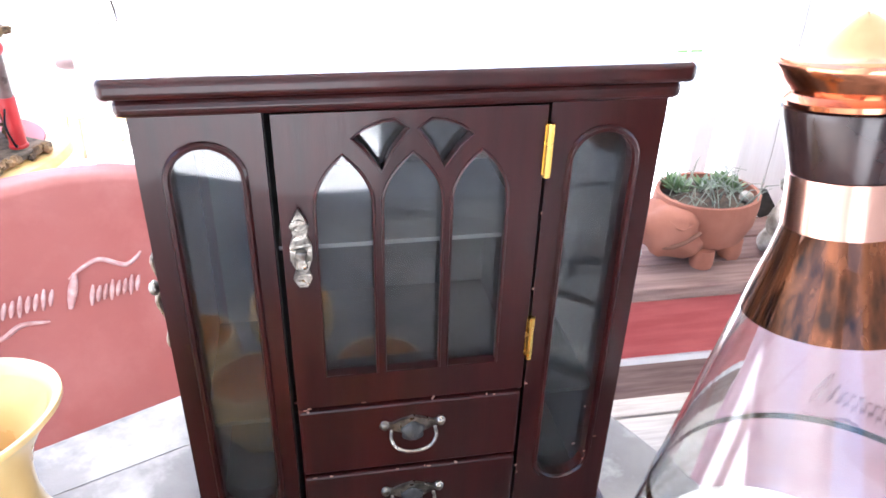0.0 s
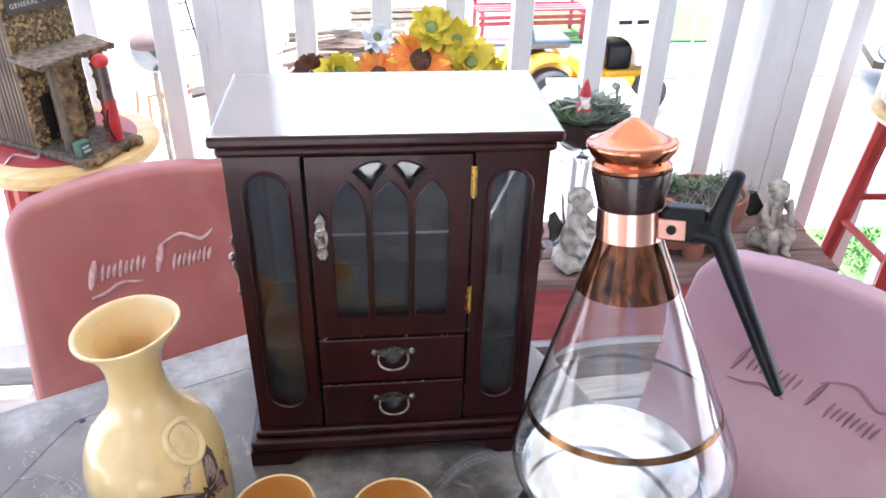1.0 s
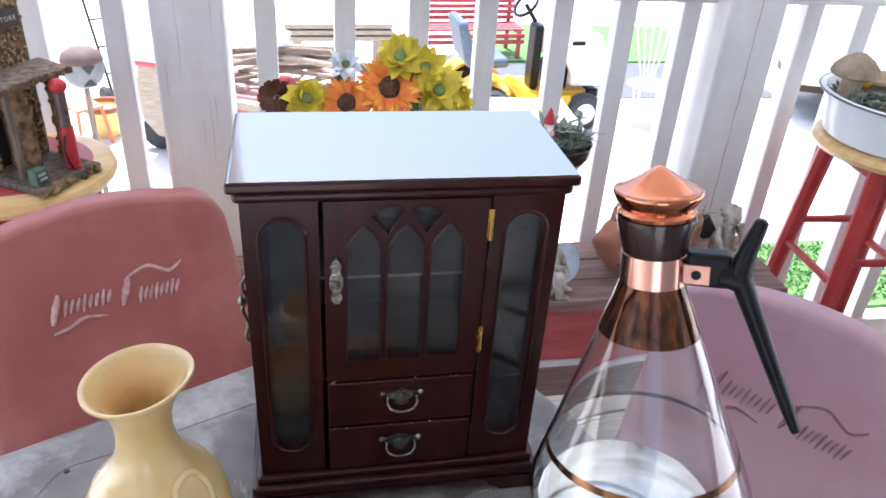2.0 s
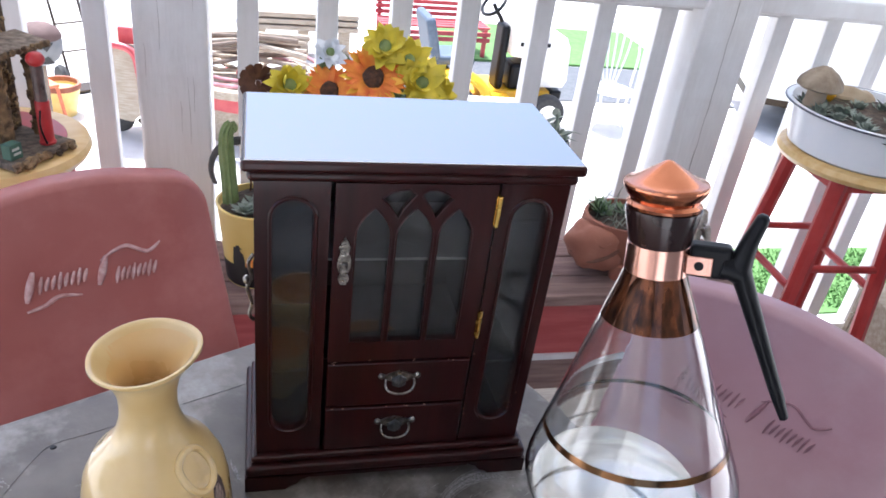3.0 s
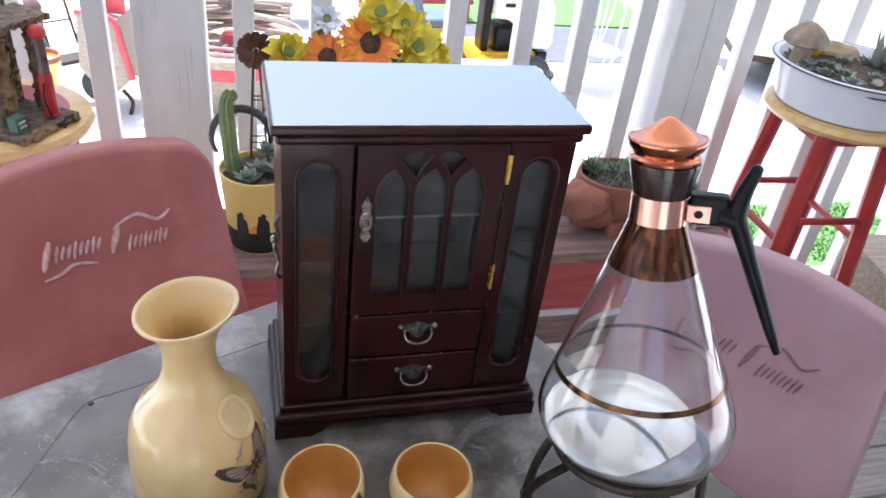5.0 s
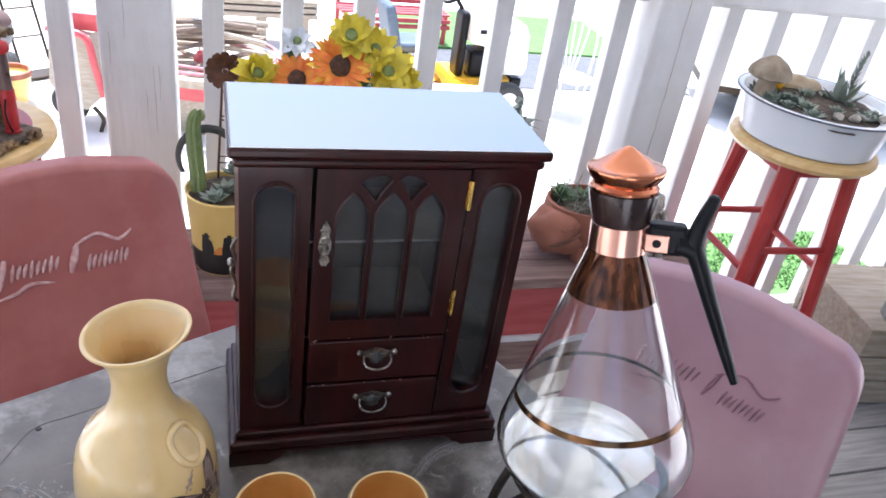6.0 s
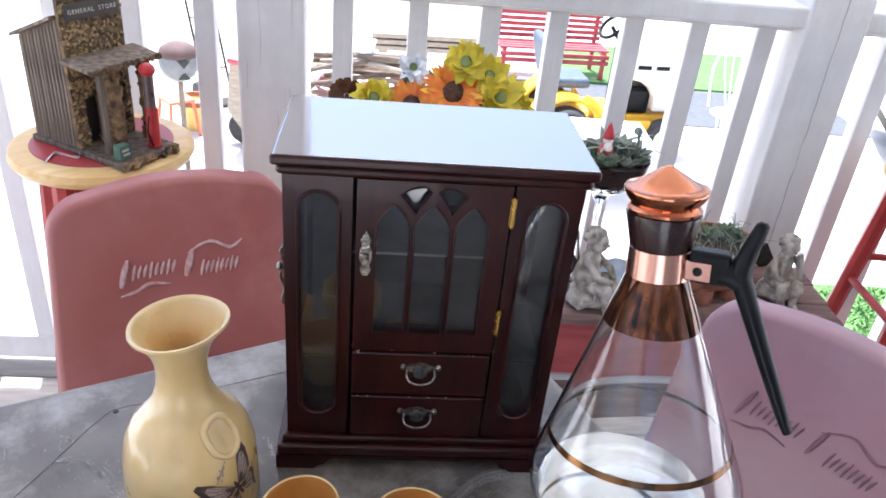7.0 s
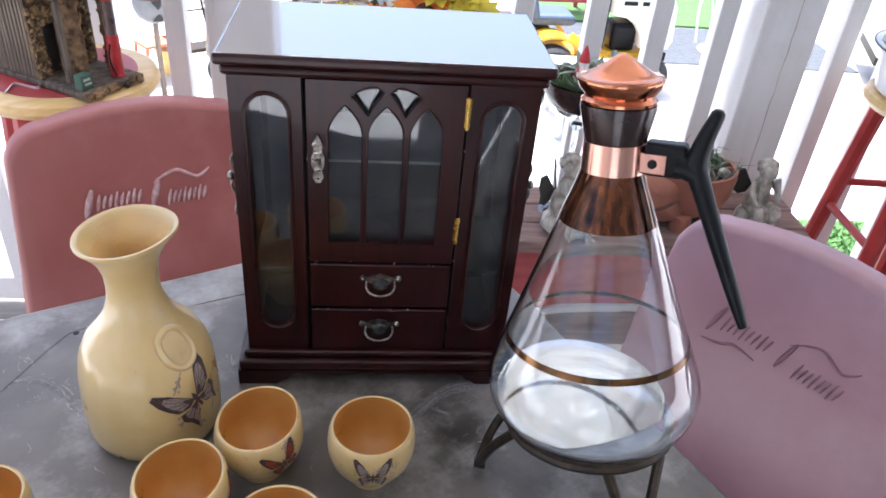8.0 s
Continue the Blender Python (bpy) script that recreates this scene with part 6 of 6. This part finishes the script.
    part("back_board", box(-0.16, 0.05, 0.1, 0.14, 0.84, 0.98, 0.01), FAR_RED, gc)
    for y in (0.03, 0.42):
        part("leg", tube(smoothed([(-0.02, y, 0.22), (0.05, y, 0.12), (0.02, y, 0.0)], 4), 0.018, 8), IRON, gc)
    part("wheel", lathe([(0, -0.03), (0.14, -0.03), (0.16, 0), (0.14, 0.03), (0, 0.03)], 28, m=pose(-0.28, 0.22, 0.16, 90)), RUBBER, gc, angle=40)
    # hand truck
    ht = thing("hand_truck", pose(-1.8, 7.35, GROUND, 0, 0, 35), "dark hand truck leaning in the yard", "hand truck")
    for x in (-0.14, 0.14):
        part("rail", tube([(x, 0, 0.12), (x, 0.42, 1.15)], 0.014, 8), IRON, ht)
        part("wheel", lathe([(0, -0.03), (0.11, -0.03), (0.125, 0), (0.11, 0.03), (0, 0.03)], 24, m=pose(x * 1.5, 0, 0.125, 0, 90, 0)), RUBBER, ht, angle=40)
    for k in range(4):
        part("crossbar", tube([(-0.14, 0.09 + 0.1 * k, 0.34 + 0.245 * k), (0.14, 0.09 + 0.1 * k, 0.34 + 0.245 * k)], 0.01, 8), IRON, ht)
    part("toe_plate", box(-0.2, 0.2, -0.2, 0.01, 0.02, 0.035), IRON, ht)
    # gourd birdhouse on a pole in the yard
    bh = thing("birdhouse", pose(-1.549, 5.0, GROUND, 0, 0, 16), "round gourd birdhouse, its shade put into grey, with brown top and dark openings", "birdhouse")
    part("pole", tube([(0, 0, 0), (0, 0, 1.0)], 0.02, 10), GREY_WOOD, bh)
    part("house", lathe([(0, 0.995), (0.06, 1.0), (0.112, 1.04), (0.138, 1.1), (0.142, 1.155), (0.134, 1.19)], 36), GOURD_SHADED, bh, angle=60)
    part("roof", lathe([(0.136, 1.18), (0.143, 1.19), (0.125, 1.235), (0.08, 1.268), (0, 1.28)], 36), GOURD_TOP, bh, "domed brown top", angle=60)
    # black triangles on the gourd stand in for its shaded hollows
    for z, k, y in ((1.15, -1, -0.142), (1.062, 1, -0.127)):
        part("opening", plate([(-0.045, -0.028 * k), (0.045, -0.028 * k), (0.0, 0.032 * k)], (), 0.012), BLACK_PRINT_AND_DARK, bh, smooth=False).matrix_basis = pose(0.03, y, z)
    # white bench-table just outside
    wt = thing("white_plank_table", pose(2.0, 5.75, GROUND, 0, 0, -3), "low white painted plank table in the yard", "table")
    for k in range(4):
        part("top_plank", box(-0.37, 0.37, -0.4 + 0.2 * k, -0.21 + 0.2 * k, 0.46, 0.5, 0.005), WHITE_PAINT, wt)
    for x in (-0.32, 0.32):
        part("cleat", box(x - 0.03, x + 0.03, -0.38, 0.36, 0.42, 0.4595), WHITE_PAINT, wt)
        for y in (-0.33, 0.31):
            part("leg", box(x - 0.03, x + 0.03, y - 0.03, y + 0.03, 0, 0.4195, 0.004), WHITE_PAINT, wt)
    # white trailer at the far side
    tr = thing("white_trailer", pose(6.75, 6.9, GROUND, 0, 0, -22), "white box trailer parked on the drive", "trailer")
    part("box", box(-1.3, 1.3, -0.7, 0.7, 0.42, 1.9, 0.05), CART_WHITE, tr)
    for x in (-0.5, 0.5):
        for y in (-0.62, 0.62):
            part("wheel", lathe([(0, -0.08), (0.2, -0.08), (0.26, -0.05), (0.26, 0.05), (0.2, 0.08), (0, 0.08)], 28, m=pose(x, y, 0.26, 90)), RUBBER, tr, angle=40)
    part("chassis", box(-1.25, 1.25, -0.5, 0.5, 0.3, 0.4195), IRON, tr)


build_yard()
build_tractor()
build_wagon_wheel()
build_small_yard()


# ---- scuffs on the table ----
def build_scuffs():
    rnd = random.Random(77)
    s = bmesh.new()

    def mark(pts, w):
        q = smoothed([(x, y, TABLE + 0.0006) for x, y in pts], 4)
        rows = []
        for i, p in enumerate(q):
            d = (q[min(i + 1, len(q) - 1)] - q[max(i - 1, 0)]).normalized()
            n = Vector((-d.y, d.x, 0)) * w * math.sin(math.pi * (0.08 + 0.84 * i / (len(q) - 1))) * rnd.uniform(0.5, 1.1)
            rows.append((s.verts.new(p - n), s.verts.new(p + n)))
        for a, b in zip(rows, rows[1:]):
            s.faces.new((a[0], a[1], b[1], b[0]))
    # a curved rub beside the carafe, feathered into many strokes
    for k in range(22):
        off, a, b = rnd.gauss(0, 0.0035), rnd.uniform(-0.012, 0.006), rnd.uniform(-0.006, 0.012)
        mark([(0.04 + a, -0.049 + off + a), (0.061, -0.028 + off), (0.089 + 0.5 * b, -0.0155 + off), (0.112 + b, -0.018 + off)], rnd.uniform(0.0002, 0.0007))
    for k in range(8):
        mark([(0.05 + 0.001 * k, -0.045 + rnd.gauss(0, 0.002)), (0.06, -0.05 + rnd.gauss(0, 0.002)), (0.07, -0.053 + rnd.gauss(0, 0.002))], rnd.uniform(0.0002, 0.0005))
    # a broken white drag mark beside the bottle
    for ax, ay, bx, by in ((-0.345, -0.009, -0.322, -0.008), (-0.322, -0.006, -0.301, -0.02), (-0.301, -0.02, -0.285, -0.035), (-0.285, -0.035, -0.268, -0.053), (-0.268, -0.053, -0.255, -0.069), (-0.345, 0.024, -0.338, 0.016), (-0.146, 0.03, -0.135, -0.004)):
        for k in range(9):
            u, v = sorted((rnd.random(), rnd.random()))
            jx, jy = rnd.gauss(0, 0.0022), rnd.gauss(0, 0.0022)
            p, q = (ax + (bx - ax) * u + jx, ay + (by - ay) * u + jy), (ax + (bx - ax) * v + jx, ay + (by - ay) * v + jy)
            mark([p, ((p[0] + q[0]) / 2 + rnd.gauss(0, 0.001), (p[1] + q[1]) / 2 + rnd.gauss(0, 0.001)), q], rnd.uniform(0.0003, 0.0011))
    for k in range(26):
        x, y, a, ln = rnd.uniform(-0.42, 0.2), rnd.uniform(-0.3, 0.05), rnd.uniform(0, 3.1), rnd.uniform(0.005, 0.018)
        mark([(x, y), (x + 0.5 * ln * math.cos(a) + rnd.uniform(-0.004, 0.004), y + 0.5 * ln * math.sin(a)), (x + ln * math.cos(a), y + ln * math.sin(a))], rnd.uniform(0.0002, 0.0006))
    for x, y in ((-0.313, -0.015), (-0.30, -0.02), (-0.32, -0.03), (-0.29, -0.03), (-0.278, -0.025), (-0.26, -0.05), (-0.257, -0.059), (-0.335, 0.0)):
        for k in range(7):
            dx, dy, a, ln = rnd.gauss(0, 0.008), rnd.gauss(0, 0.008), rnd.uniform(0, 3.1), rnd.uniform(0.002, 0.007)
            mark([(x + dx, y + dy), (x + dx + 0.5 * ln * math.cos(a) + rnd.uniform(-0.002, 0.002), y + dy + 0.5 * ln * math.sin(a)), (x + dx + ln * math.cos(a), y + dy + ln * math.sin(a))], rnd.uniform(0.0003, 0.0009))
    for k in range(60):
        x, y, a, ln = rnd.uniform(-0.05, 0.17), rnd.gauss(-0.05, 0.03), rnd.gauss(0.5, 0.5), rnd.uniform(0.003, 0.014)
        mark([(x, y), (x + 0.5 * ln * math.cos(a), y + 0.5 * ln * math.sin(a) + rnd.uniform(-0.002, 0.002)), (x + ln * math.cos(a), y + ln * math.sin(a))], rnd.uniform(0.0002, 0.0006))
    seam = bmesh.new()
    line = smoothed([(-0.42, -0.19, 0), (-0.375, -0.09, 0), (-0.348, -0.025, 0), (-0.321, 0.045, 0), (-0.306, 0.065, 0), (-0.267, 0.08, 0), (-0.134, 0.136, 0), (0.02, 0.2, 0)], 6)
    tube([p + Vector((0, 0, TABLE)) for p in line], 0.0007, 6, seam, flat=0.4)
    sm = part("seam", seam, material("seam_grime", (0.05, 0.045, 0.04), (0.12, 0.11, 0.1), 30, 0.7), bpy.data.objects["table"], "dark seam in the table top")
    sm.matrix_parent_inverse = bpy.data.objects["table"].matrix_basis.inverted()
    nail = part("nail_head", lathe([(0, 0.0012), (0.0022, 0.001), (0.003, 0.0002)], 10, m=pose(-0.307, 0.06, TABLE)), BLACK_PRINT_AND_DARK, bpy.data.objects["table"])
    nail.matrix_parent_inverse = bpy.data.objects["table"].matrix_basis.inverted()
    ob = part("scuff", s, SCUFF, bpy.data.objects["table"], "pale scratches and scuffs", False)
    ob.matrix_parent_inverse = bpy.data.objects["table"].matrix_basis.inverted()
    ob["kind"] = "stuff"


build_scuffs()
